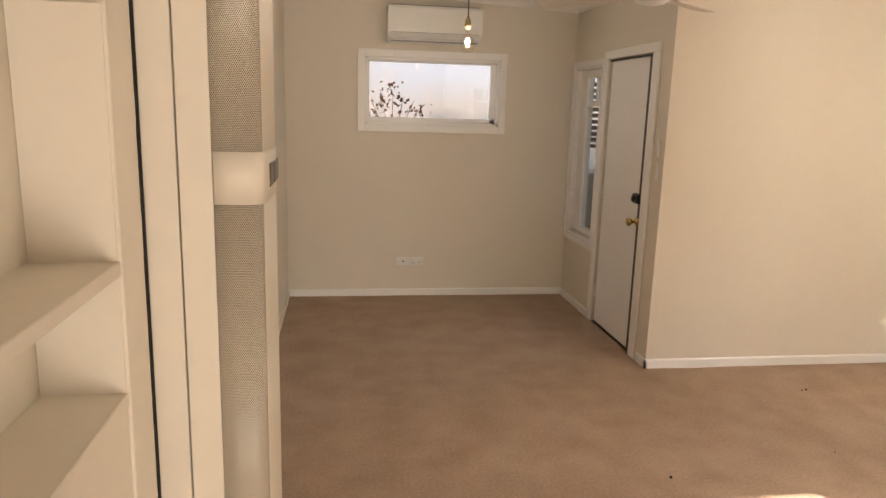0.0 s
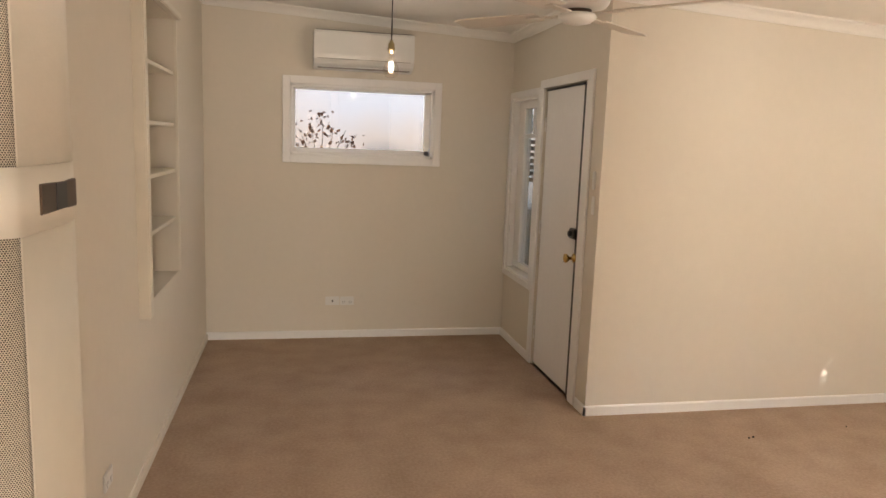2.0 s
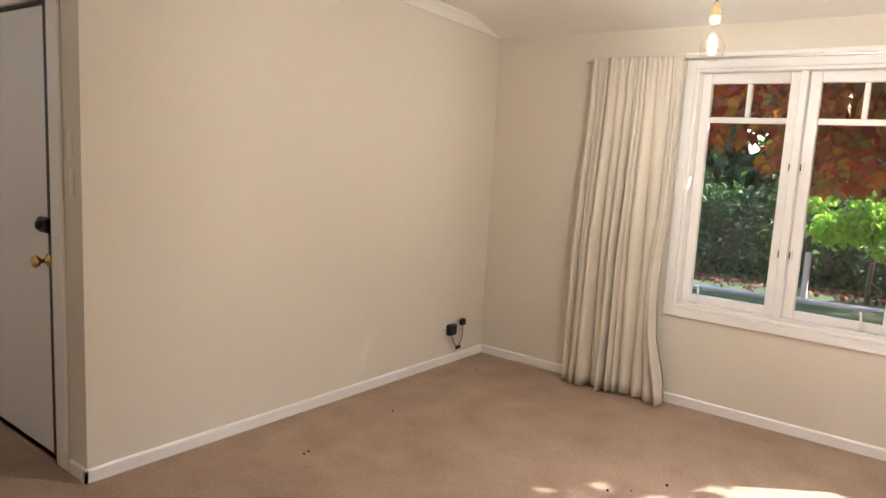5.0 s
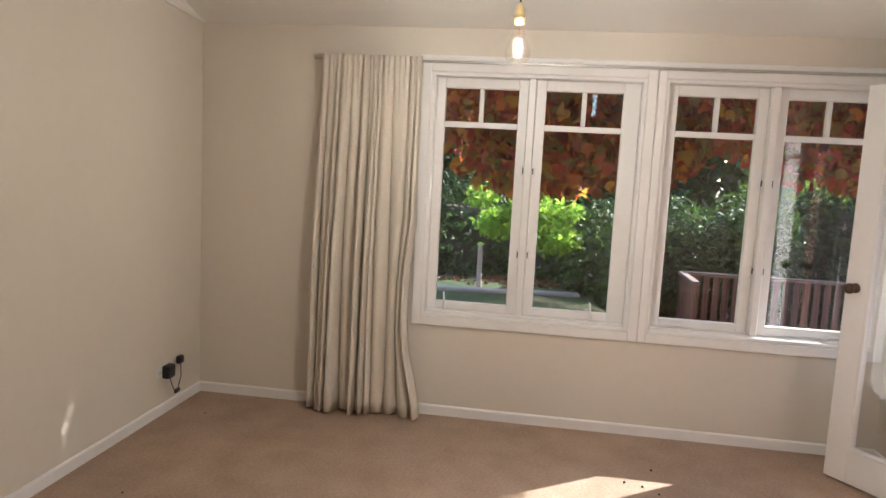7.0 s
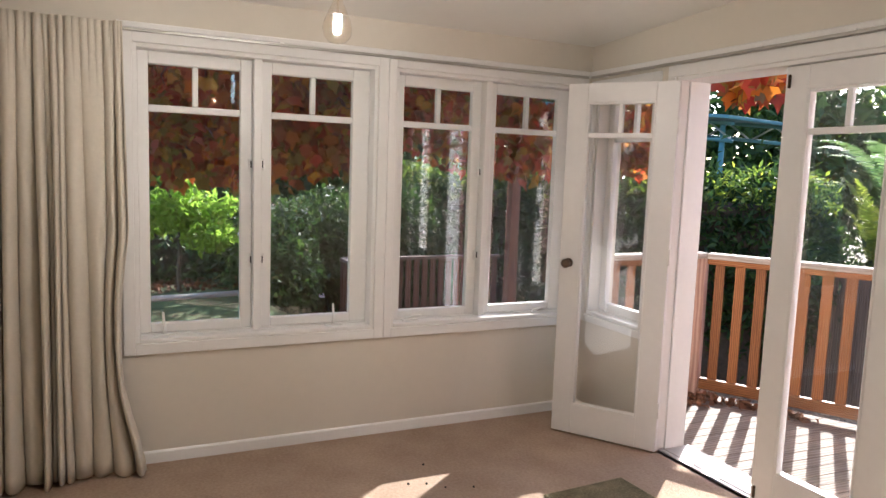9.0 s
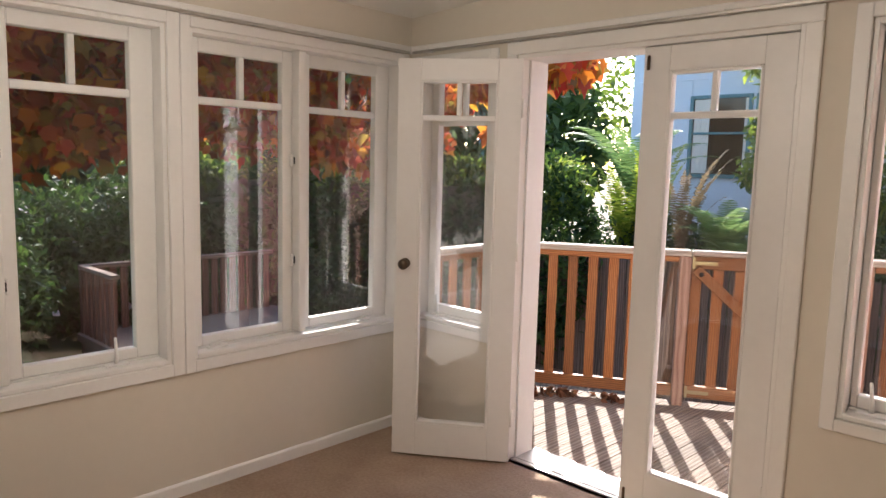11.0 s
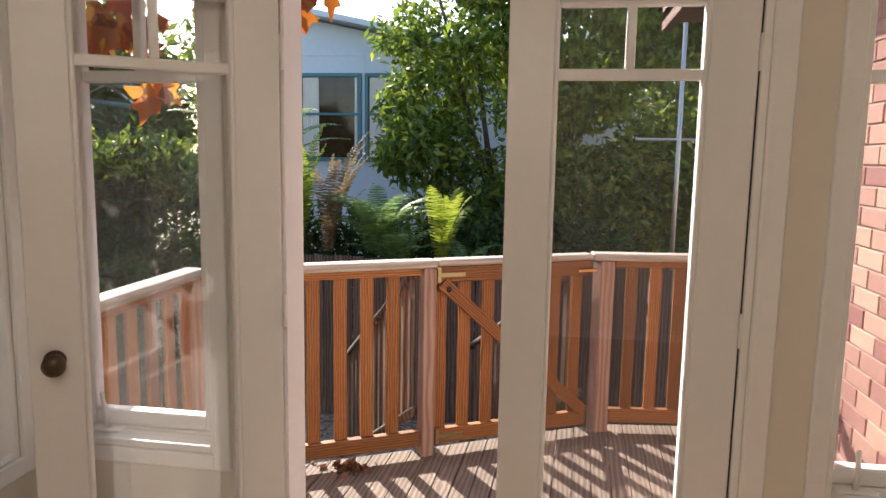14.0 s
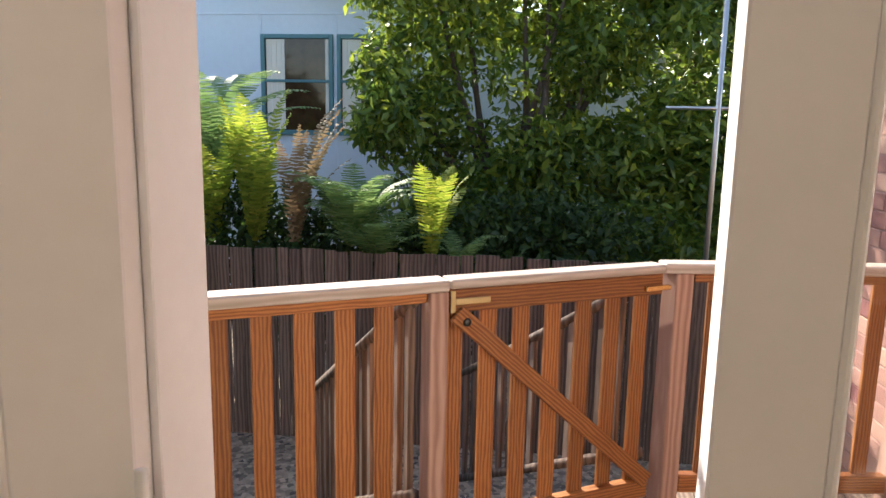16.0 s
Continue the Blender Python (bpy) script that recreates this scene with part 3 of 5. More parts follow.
# timber picture rail and curtain track over the openings
for nm, a, b, inw in (("trim_east", (EAST, 2.96), (EAST, SOUTH), (-1, 0)), ("trim_south", (EAST, SOUTH), (1.85, SOUTH), (0, 1))):
    sweep(nm, [(0, 2.128), (0.02, 2.128), (0.032, 2.14), (0.032, 2.158), (0.026, 2.165), (0, 2.165)], a, b, inw, M_TRIM, "white painted timber head trim")
trk = empty("curtain_track", Matrix.Identity(4), "white metal curtain track above the windows", "curtain track")
boxes("rail", [(EAST - 0.052, EAST - 0.040, SOUTH + 0.06, 3.6, 2.118, 2.132)], M_STEEL, trk, 0.002)
for y in (3.55, 2.2, 1.6, 0.9, 0.36):
    boxes("bracket", [(EAST - 0.04, EAST, y - 0.012, y + 0.012, 2.120, 2.14)], M_TRIM, trk, 0.002)
trk = empty("curtain_track", Matrix.Identity(4), "white metal curtain track above the french doors", "curtain track")
boxes("rail", [(2.2, EAST - 0.06, SOUTH + 0.040, SOUTH + 0.052, 2.118, 2.132)], M_STEEL, trk, 0.002)
for x in (2.4, 3.3, 3.75, 4.3, 4.9):
    boxes("bracket", [(x - 0.012, x + 0.012, SOUTH + 0.0, SOUTH + 0.04, 2.120, 2.14)], M_TRIM, trk, 0.002)

# ---- entry door and its sidelight ----
d = empty("door_1", Matrix.Translation((DOORX + 0.012, 4.607, 0)), "white painted flush entry door, shut, dark gap round it", "door", kind="structure")
boxes("leaf", [(0, 0.04, 0.004, 0.748, 0.012, 2.036)], M_DOOR, d, 0.003)
boxes("draught_gap", [(0.02, 0.05, -0.018, 0.766, 0.0, 2.052)], M_GAP, d, 0)
boxes("strip", [(-0.013, 0.03, -0.0185, 0.003, 0.005, 2.036), (-0.0035, 0.001, 0.003, 0.072, 0.014, 2.034), (-0.006, 0.03, 0.003, 0.766, 2.0365, 2.0465)], M_DARK, d, 0)
lathe("knob", [(0, 0), (0.03, 0), (0.03, 0.006), (0.012, 0.012), (0.011, 0.035), (0.022, 0.043), (0.03, 0.056), (0.026, 0.068), (0, 0.074)], M_BRASS, d, Matrix.Translation((0, 0.075, 0.93)) @ Matrix.Rotation(radians(-90), 4, "Y"))
boxes("strike", [(-0.007, -0.0036, 0.01, 0.04, 0.90, 0.96)], M_BRASS, d, 0.001)
boxes("lock", [(-0.035, 0.0, 0.02, 0.115, 1.06, 1.125), (-0.02, 0.0, -0.008, 0.018, 1.045, 1.14)], M_DARK, d, 0.006, segments=2)
lathe("lock_turn", [(0, 0), (0.02, 0), (0.018, 0.016), (0, 0.018)], M_DARK, d, Matrix.Translation((-0.035, 0.075, 1.092)) @ Matrix.Rotation(radians(-90), 4, "Y"), 16)
for hz in (0.25, 1.05, 1.8):
    for dz in (-0.035, 0.0, 0.035):
        lathe("hinge", [(0, -0.015), (0.006, -0.015), (0.006, 0.015), (0, 0.015)], M_TRIM, d, Matrix.Translation((-0.004, 0.757, hz + dz)), 8)
fr = empty("door_frame_2", Matrix.Identity(4), "white painted entry door casing", "door frame", kind="structure")
boxes("casing", [(DOORX - 0.018, DOORX, 4.49, 4.588, 0, 2.055), (DOORX - 0.018, DOORX, 5.374, 5.445, 0, 2.055), (DOORX - 0.018, DOORX, 4.49, 5.445, 2.055, 2.115)], M_TRIM, fr, 0.004)
casement("window_5", Matrix.Translation((DOORX, 6.14, 0)) @ Matrix.Rotation(radians(-90), 4, "Z"), 0.64, 0.60, 2.02, [(0.17, 0.57)], "white timber sidelight beside the entry door", cut=1.72, reveal=0.07, arch=(0.05, 0.05), handles=False)
wl = bpy.data.objects["window_5"]
for hz in (0.95, 1.45):
    boxes("latch", [(0.02, 0.05, 0.0, 0.04, hz - 0.03, hz + 0.03)], M_TRIM, wl, 0.004)

# ---- alcove window, frosted ----
w = empty("window_6", Matrix.Identity(4), "small high window with white timber frame", "window", kind="structure")
x0, x1, z0, z1 = 0.285, 1.437, 1.505, 2.062
boxes("casing", [(x0 - 0.06, x0, BACK - 0.018, BACK, z0 - 0.06, z1 + 0.06), (x1, x1 + 0.06, BACK - 0.018, BACK, z0 - 0.06, z1 + 0.06), (x0, x1, BACK - 0.018, BACK, z1, z1 + 0.06), (x0, x1, BACK - 0.018, BACK, z0 - 0.06, z0)], M_TRIM, w, 0.003)
boxes("frame", [(x0, x0 + 0.022, BACK, BACK + 0.12, z0, z1), (x1 - 0.022, x1, BACK, BACK + 0.12, z0, z1), (x0, x1, BACK, BACK + 0.12, z1 - 0.022, z1), (x0, x1, BACK, BACK + 0.12, z0, z0 + 0.022)], M_TRIM, w, 0.002)
boxes("sash", [(x0 + 0.022, x0 + 0.04, BACK + 0.05, BACK + 0.09, z0 + 0.022, z1 - 0.022), (x1 - 0.07, x1 - 0.022, BACK + 0.05, BACK + 0.09, z0 + 0.022, z1 - 0.022), (x0, x1, BACK + 0.05, BACK + 0.09, z1 - 0.04, z1 - 0.022), (x0, x1, BACK + 0.05, BACK + 0.09, z0 + 0.022, z0 + 0.06)], M_TRIM, w, 0.003)
boxes("pane", [(x0 + 0.03, x1 - 0.05, BACK + 0.066, BACK + 0.07, z0 + 0.05, z1 - 0.03)], M_GLASS, w, 0)


# ---- outdoors: ground ----
def ground_z(x, y):
    """South of the deck the gravel lies low; the lawn to the east lies higher."""
    t = min(max((y + 2.2) / 2.4, 0), 1) * min(max((x - 4.2) / 1.6, 0), 1)
    t = t * t * (3 - 2 * t)
    u = min(max((x - 6.6) / 2.2, 0), 1) * min(max((y - 0.7) / 0.9, 0), 1)
    u = u * u * (3 - 2 * u)
    return -1.12 + 0.52 * t + 0.66 * u


def ground_mat():
    m = mat("gravel_and_lawn", (0.30, 0.26, 0.21), 0.95, bump=1.0, bscale=45)
    n, l = m.node_tree.nodes, m.node_tree.links
    b = n["Principled BSDF"]
    tc, sep = n.new("ShaderNodeTexCoord"), n.new("ShaderNodeSeparateXYZ")
    l.new(tc.outputs["Object"], sep.inputs[0])
    vor = n.new("ShaderNodeTexVoronoi")
    vor.inputs["Scale"].default_value = 26
    l.new(tc.outputs["Object"], vor.inputs["Vector"])
    gr = n.new("ShaderNodeValToRGB")
    gr.color_ramp.elements[0].color, gr.color_ramp.elements[1].color = (0.05, 0.04, 0.03, 1), (0.58, 0.45, 0.31, 1)
    l.new(vor.outputs["Color"], gr.inputs[0])
    noi = n.new("ShaderNodeTexNoise")
    noi.inputs["Scale"].default_value, noi.inputs["Detail"].default_value = 26, 8
    l.new(tc.outputs["Object"], noi.inputs["Vector"])
    gs = n.new("ShaderNodeValToRGB")
    gs.color_ramp.elements[0].position, gs.color_ramp.elements[1].position = 0.35, 0.7
    gs.color_ramp.elements[0].color, gs.color_ramp.elements[1].color = (0.02, 0.04, 0.012, 1), (0.09, 0.13, 0.035, 1)
    l.new(noi.outputs["Fac"], gs.inputs[0])
    mr = n.new("ShaderNodeMapRange")
    mr.inputs["From Min"].default_value, mr.inputs["From Max"].default_value = -0.95, -0.75
    l.new(sep.outputs[2], mr.inputs["Value"])
    mx = n.new("ShaderNodeMix")
    mx.data_type = "RGBA"
    l.new(mr.outputs[0], mx.inputs[0])
    l.new(gr.outputs[0], mx.inputs[6])
    l.new(gs.outputs[0], mx.inputs[7])
    l.new(mx.outputs[2], b.inputs["Base Color"])
    return m


bm = bmesh.new()
gx = [-900, -60, -12, 0, 2, 3, 4.2, 4.6, 5.0, 5.4, 5.8, 6.6, 7.1, 7.6, 8.2, 8.8, 9.5, 12, 16, 30, 80, 900]
gy = [-900, -60, -20, -10, -5, -3, -2.2, -1.8, -1.4, -1.0, -0.6, -0.2, 0.2, 0.7, 1.0, 1.3, 1.6, 2, 3, 5, 9, 20, 80, 900]
grid = [[bm.verts.new((x, y, ground_z(x, y))) for y in gy] for x in gx]
for i in range(len(gx) - 1):
    for k in range(len(gy) - 1):
        bm.faces.new((grid[i][k], grid[i + 1][k], grid[i + 1][k + 1], grid[i][k + 1]))
tagged(finish("ground", bm, ground_mat()), "pale gravel by the deck and shaded lawn beyond", "ground", kind="structure")


# ---- outdoors: deck and balustrade ----
B1, PC, PE = Vector((5.12, -0.84, 0)), Vector((3.21, -1.92, 0)), Vector((2.21, -2.06, 0))
DZ = -0.04


def inside(poly, x, y):
    hit = False
    for k in range(len(poly)):
        (ax, ay), (bx, by) = poly[k], poly[k - 1]
        if (ay > y) != (by > y) and x < (bx - ax) * (y - ay) / (by - ay) + ax:
            hit = not hit
    return hit


def clip(poly, p, n):
    """The part of a convex polygon on the side of p that n points away from."""
    out = []
    for k in range(len(poly)):
        a, b = poly[k - 1], poly[k]
        da, db = (a - p).dot(n), (b - p).dot(n)
        if (da <= 0) != (db <= 0):
            out.append(a.lerp(b, da / (da - db)))
        if db <= 0:
            out.append(b)
    return out


deck = empty("deck", Matrix.Identity(4), "weathered reeded timber deck laid on the diagonal, striped by shadow", "deck", kind="structure")
outline = [Vector(v) for v in ((2.2, 0.04), (2.2, -2.14), (3.19, -2.0), (5.18, -0.88), (5.18, 0.04))]
bd = Vector((-0.04, -1.0)).normalized()        # direction of the boards
bn = Vector((-bd.y, bd.x))
off = [v.dot(bn) for v in outline]
k, wdt, gap = min(off), 0.088, 0.006
while k < max(off):
    poly = [v.copy() for v in outline]
    poly = clip(poly, bn * k, -bn)
    poly = clip(poly, bn * (k + wdt), bn) if len(poly) > 2 else poly
    if len(poly) > 2:
        bm = bmesh.new()
        # the board's own frame has its grain along z
        o = poly[0].lerp(poly[len(poly) // 2], 0.5)
        fr3 = Matrix(((bn.x, 0, bd.x, o.x), (bn.y, 0, bd.y, o.y), (0, 1, 0, DZ), (0, 0, 0, 1)))
        inv = fr3.inverted()
        top = [bm.verts.new(inv @ Vector((v.x, v.y, DZ))) for v in poly]
        bot = [bm.verts.new(inv @ Vector((v.x, v.y, DZ - 0.024))) for v in poly]
        bm.faces.new(top)
        bm.faces.new(bot[::-1])
        for j in range(len(top)):
            bm.faces.new((top[j], top[j - 1], bot[j - 1], bot[j]))
        bmesh.ops.remove_doubles(bm, verts=bm.verts[:], dist=1e-5)
        bmesh.ops.recalc_face_normals(bm, faces=bm.faces[:])
        board = finish("board", bm, M_DECK, deck)
        board.matrix_basis = fr3
    k += wdt + gap
boxes("joist", [(2.2, 5.18, -0.30, -0.25, DZ - 0.16, DZ - 0.026), (2.2, 3.9, -1.30, -1.25, DZ - 0.16, DZ - 0.026)], M_FENCE, deck, 0)


def upright(u0, u1, v0, v1, z0, z1, base, dirv, name, material, parent, bevel=0.003):
    """A stick of timber in the frame of a balustrade: u along it, v outwards; its own z is its grain."""
    side = Vector((-dirv.y, dirv.x, 0))
    m = Matrix(((dirv.x, side.x, 0, base.x), (dirv.y, side.y, 0, base.y), (0, 0, 1, 0), (0, 0, 0, 1)))
    c = Vector(((u0 + u1) / 2, (v0 + v1) / 2, z0))
    hu, hv = (u1 - u0) / 2, (v1 - v0) / 2
    return boxes(name, [(-hu, hu, -hv, hv, 0, z1 - z0)], material, parent, bevel, m @ Matrix.Translation(c))


def level(u0, u1, v0, v1, z0, z1, base, dirv, name, material, parent, bevel=0.004):
    """The same for a rail, whose grain (own z) runs along the balustrade."""
    side = Vector((-dirv.y, dirv.x, 0))
    m = Matrix(((0, side.x, dirv.x, base.x), (0, side.y, dirv.y, base.y), (1, 0, 0, 0), (0, 0, 0, 1)))
    return boxes(name, [(-(z1 - z0) / 2, (z1 - z0) / 2, -(v1 - v0) / 2, (v1 - v0) / 2, 0, u1 - u0)], material, parent, bevel,
                 m @ Matrix.Translation(((z0 + z1) / 2, (v0 + v1) / 2, u0)))


def balustrade(name, a, u0, u1, dirv, label, pitch=0.136, first=0.05, gate=False, tail=0.0, head=0.0):
    r = empty(name, Matrix.Identity(4), label, "gate" if gate else "balustrade", "deck balustrades")
    if not gate:
        level(u0 - head, u1 + tail, -0.05, 0.05, 0.965, 1.005, a, dirv, "cap", M_CAP, r, 0.006)
        level(u0, u1, -0.022, 0.0, 0.925, 0.965, a, dirv, "top_rail", M_PINE, r)
    else:
        level(u0, u1, -0.045, 0.045, 0.972, 1.005, a, dirv, "cap", M_CAP, r, 0.005)
        level(u0, u1, -0.03, 0.012, 0.885, 0.97, a, dirv, "top_rail", M_PINE, r)
    level(u0, u1, -0.022, 0.022, 0.012, 0.092, a, dirv, "bottom_rail", M_PINE, r)
    u = u0 + first
    while u + 0.066 < u1 + 0.01:
        upright(u, u + 0.066, 0.001, 0.02, 0.092, 0.925 if not gate else 0.95, a, dirv, "baluster", M_PINE, r)
        u += pitch
    return r


D12 = (PC - B1).normalized()
L12 = (PC - B1).length
D01, D23 = Vector((0, -1, 0)), (PE - PC).normalized()
A0 = Vector((5.12, 0.03, 0))
balustrade("balustrade", A0, 0.0, 0.82, D01, "pine balustrade with weathered cap, house to corner", first=0.08, tail=0.07)
balustrade("balustrade", B1, 0.05, 1.095, D12, "oiled pine balustrade with a weathered cap rail", tail=0.072)
gate = balustrade("gate", B1, 1.175, 2.095, D12, "oiled pine gate with diagonal brace and steel hinges", first=0.0, gate=True)
balustrade("balustrade", PC, 0.06, (PE - PC).length - 0.05, D23, "oiled pine balustrade ending at the brick wall", first=0.07, head=0.13, tail=0.05)
for nm, base, u, dv in (("deck_post", B1, -0.045, D12), ("deck_post", B1, 1.098, D12), ("deck_post", B1, L12 - 0.045, D12), ("deck_post", PC, (PE - PC).length - 0.06, D23)):
    e = empty(nm, Matrix.Identity(4), "square weathered pine post of the deck balustrade", "post", "deck posts")
    wd = 0.068 if u > 0 and u < 1.5 and base is B1 else 0.09
    upright(u, u + wd, -0.045, 0.045, -1.1, 0.964, base, dv, "shaft", M_POST, e, 0.004)
# brace of the gate, hinges, latch
side = Vector((-D12.y, D12.x, 0))
gm = Matrix(((D12.x, side.x, 0, B1.x), (D12.y, side.y, 0, B1.y), (0, 0, 1, 0), (0, 0, 0, 1)))
p0, p1 = Vector((1.20, -0.036, 0.885)), Vector((2.07, -0.036, 0.10))
dv = (p1 - p0).normalized()
bmx = Matrix(((dv.z, 0, dv.x, p0.x), (0, 1, 0, p0.y), (-dv.x, 0, dv.z, p0.z), (0, 0, 0, 1)))
boxes("brace", [(-0.033, 0.033, -0.012, 0.012, 0, (p1 - p0).length)], M_PINE, gate, 0.003, gm @ bmx)
lathe("brace_bolt", [(0, 0), (0.016, 0), (0.012, 0.004), (0, 0.005)], M_DARK, gate, gm @ Matrix.Translation((1.235, -0.049, 0.852)) @ Matrix.Rotation(radians(90), 4, "X"), 12)
for hz in (0.925, 0.055):
    boxes("hinge", [(1.176, 1.195, -0.037, -0.031, hz - 0.04, hz + 0.04), (1.195, 1.33, -0.037, -0.032, hz - 0.012, hz + 0.012)], M_AGED, gate, 0.002, gm)
boxes("gate_latch", [(2.0, 2.12, -0.05, -0.03, 0.905, 0.925)], M_BRASS, gate, 0.003, gm)

# stairs that go down from the gate
stairs = empty("garden_stairs", Matrix.Identity(4), "grey timber stairs with sloping handrails going down from the gate", "stairs")
for k in range(6):
    boxes("tread", [(1.12, 2.08, 0.06 + k * 0.30, 0.38 + k * 0.30, DZ - 0.20 - k * 0.169, DZ - 0.16 - k * 0.169)], M_FENCE, stairs, 0.004, gm)
for u in (1.08, 2.10):
    a, b = Vector((u, 0.05, 0.93)), Vector((u, 1.85, -0.08))
    tube("handrail", [gm @ a, gm @ b], 0.026, M_FENCE, stairs, 10)
    tube("bottom_bar", [gm @ (a + Vector((0, 0, -0.75))), gm @ (b + Vector((0, 0, -0.75)))], 0.026, M_FENCE, stairs, 8)
    for j in range(15):
        p = a.lerp(b, (j + 0.5) / 15)
        boxes("spindle", [(-0.012, 0.012, -0.02, 0.02, -0.75, 0)], M_FENCE, stairs, 0, gm @ Matrix.Translation(p))


# ---- plants ----
def leaves(name, clumps, n, size, material, label, category, group="", seed=1, droop=0.0, aspect=0.5, kind="", shell=0.55, parent=None, fold=0.25):
    """A crown of many single leaves round clumps (x, y, z, rx, ry, rz): each leaf is a folded blade."""
    rng = np.random.default_rng(seed)
    c = np.array(clumps, float)
    vol = c[:, 3] * c[:, 4] * c[:, 5]
    pick = rng.choice(len(c), n, p=vol / vol.sum())
    d = rng.normal(size=(n, 3))
    d /= np.linalg.norm(d, axis=1)[:, None]
    r = shell + (1 - shell) * rng.random(n) ** 0.6
    r *= 1 + 0.18 * rng.normal(size=n) * (rng.random(n) < 0.3)
    ctr = c[pick, :3] + d * r[:, None] * c[pick, 3:]
    ax = d + 0.9 * rng.normal(size=(n, 3))
    ax[:, 2] -= droop
    ax /= np.linalg.norm(ax, axis=1)[:, None]
    up = d * 0.6 + rng.normal(size=(n, 3)) * 0.6 + np.array((0, 0, 0.7))
    sd = np.cross(ax, up)
    sd /= np.linalg.norm(sd, axis=1)[:, None] + 1e-9
    nm = np.cross(sd, ax)
    s = (size * (0.6 + 0.8 * rng.random(n)))[:, None]
    b = ctr - ax * s * 0.5
    tip = ctr + ax * s * 0.5 - nm * s * 0.08
    l1, r1 = ctr - sd * s * aspect * 0.5 + nm * s * fold * 0.4 - ax * s * 0.05, ctr + sd * s * aspect * 0.5 + nm * s * fold * 0.4 - ax * s * 0.05
    v = np.stack([b, r1, tip, l1], 1).reshape(-1, 3)
    me = bpy.data.meshes.new(name)
    me.vertices.add(4 * n)
    me.vertices.foreach_set("co", v.ravel().astype(np.float32))
    tri = np.array([0, 1, 2, 0, 2, 3])
    idx = (np.arange(n)[:, None] * 4 + tri[None]).ravel()
    me.loops.add(6 * n)
    me.loops.foreach_set("vertex_index", idx.astype(np.int32))
    me.polygons.add(2 * n)
    me.polygons.foreach_set("loop_start", np.arange(0, 6 * n, 3).astype(np.int32))
    me.update(calc_edges=True)
    me.validate()
    me.materials.append(material)
    ob = new(name, me)
    if parent:
        ob.parent = parent
        return ob
    return tagged(ob, label, category, group, kind)


def vine_leaves(name, clumps, n, size, material, label, category, seed=1, droop=0.9, aspect=0.95, shell=0.1, parent=None, fold=0.3):
    """Hanging three-lobed leaves round clumps: six outer points and a raised middle."""
    rng = np.random.default_rng(seed)
    c = np.array(clumps, float)
    vol = c[:, 3] * c[:, 4] * c[:, 5]
    pick = rng.choice(len(c), n, p=vol / vol.sum())
    d = rng.normal(size=(n, 3))
    d /= np.linalg.norm(d, axis=1)[:, None]
    ctr = c[pick, :3] + d * (shell + (1 - shell) * rng.random(n) ** 0.6)[:, None] * c[pick, 3:]
    ax = d * 0.5 + 0.7 * rng.normal(size=(n, 3))
    ax[:, 2] -= droop
    ax /= np.linalg.norm(ax, axis=1)[:, None]
    sd = np.cross(ax, rng.normal(size=(n, 3)))
    sd /= np.linalg.norm(sd, axis=1)[:, None] + 1e-9
    up = np.cross(sd, ax)
    s = (size * (0.55 + 0.8 * rng.random(n)))[:, None]
    ring = ((-0.45, 0.0, 0.0), (-0.38, 0.34, 0.10), (0.06, 0.50, 0.14), (0.10, 0.24, 0.06), (0.55, 0.0, -0.10), (0.10, -0.24, 0.06), (0.06, -0.50, 0.14), (-0.38, -0.34, 0.10))
    pts = [ctr] + [ctr + ax * s * p + sd * s * q * aspect + up * s * r * fold * 2 for p, q, r in ring]
    v = np.stack(pts, 1).reshape(-1, 3)
    tri = np.array([k for j in range(8) for k in (0, 1 + j, 1 + (j + 1) % 8)])
    idx = (np.arange(n)[:, None] * 9 + tri[None]).ravel()
    me = bpy.data.meshes.new(name)
    me.vertices.add(9 * n)
    me.vertices.foreach_set("co", v.ravel().astype(np.float32))
    me.loops.add(24 * n)
    me.loops.foreach_set("vertex_index", idx.astype(np.int32))
    me.polygons.add(8 * n)
    me.polygons.foreach_set("loop_start", np.arange(0, 24 * n, 3).astype(np.int32))
    me.update(calc_edges=True)
    me.validate()
    me.materials.append(material)
    ob = new(name, me)
    ob.parent = parent
    return ob


def limbs(root, spread, n, parent, seed, r0=0.09, material=None):
    rng = random.Random(seed)
    root = Vector(root)
    for k in range(n):
        end = Vector(spread[k % len(spread)][:3]) + Vector([rng.uniform(-0.3, 0.3) for _ in range(3)])
        mid = root.lerp(end, 0.45) + Vector((rng.uniform(-0.2, 0.2), rng.uniform(-0.2, 0.2), rng.uniform(0, 0.3)))
        tube("limb", [root, root.lerp(mid, 0.5) + Vector((0, 0, 0.1)), mid, mid.lerp(end, 0.5), end], [r0, r0 * 0.75, r0 * 0.5, r0 * 0.3, r0 * 0.12], material or M_BARK, parent, 7)


def tree(name, base, clumps, n, size, material, label, seed, nl=9, r0=0.09, **kw):
    e = empty(name, Matrix.Identity(4), label, "tree" if "tree" in name else "bush")
    top = Vector(base) + Vector((0, 0, 0.9))
    tube("trunk", [base, Vector(base).lerp(top, 0.5) + Vector((0.03, 0.02, 0)), top], [r0 * 1.3, r0 * 1.1, r0], M_BARK, e, 9)
    limbs(top, clumps, nl, e, seed, r0 * 0.8)
    leaves("crown", clumps, n, size, material, "", "", seed=seed, parent=e, **kw)
    return e


rr = random.Random(5)
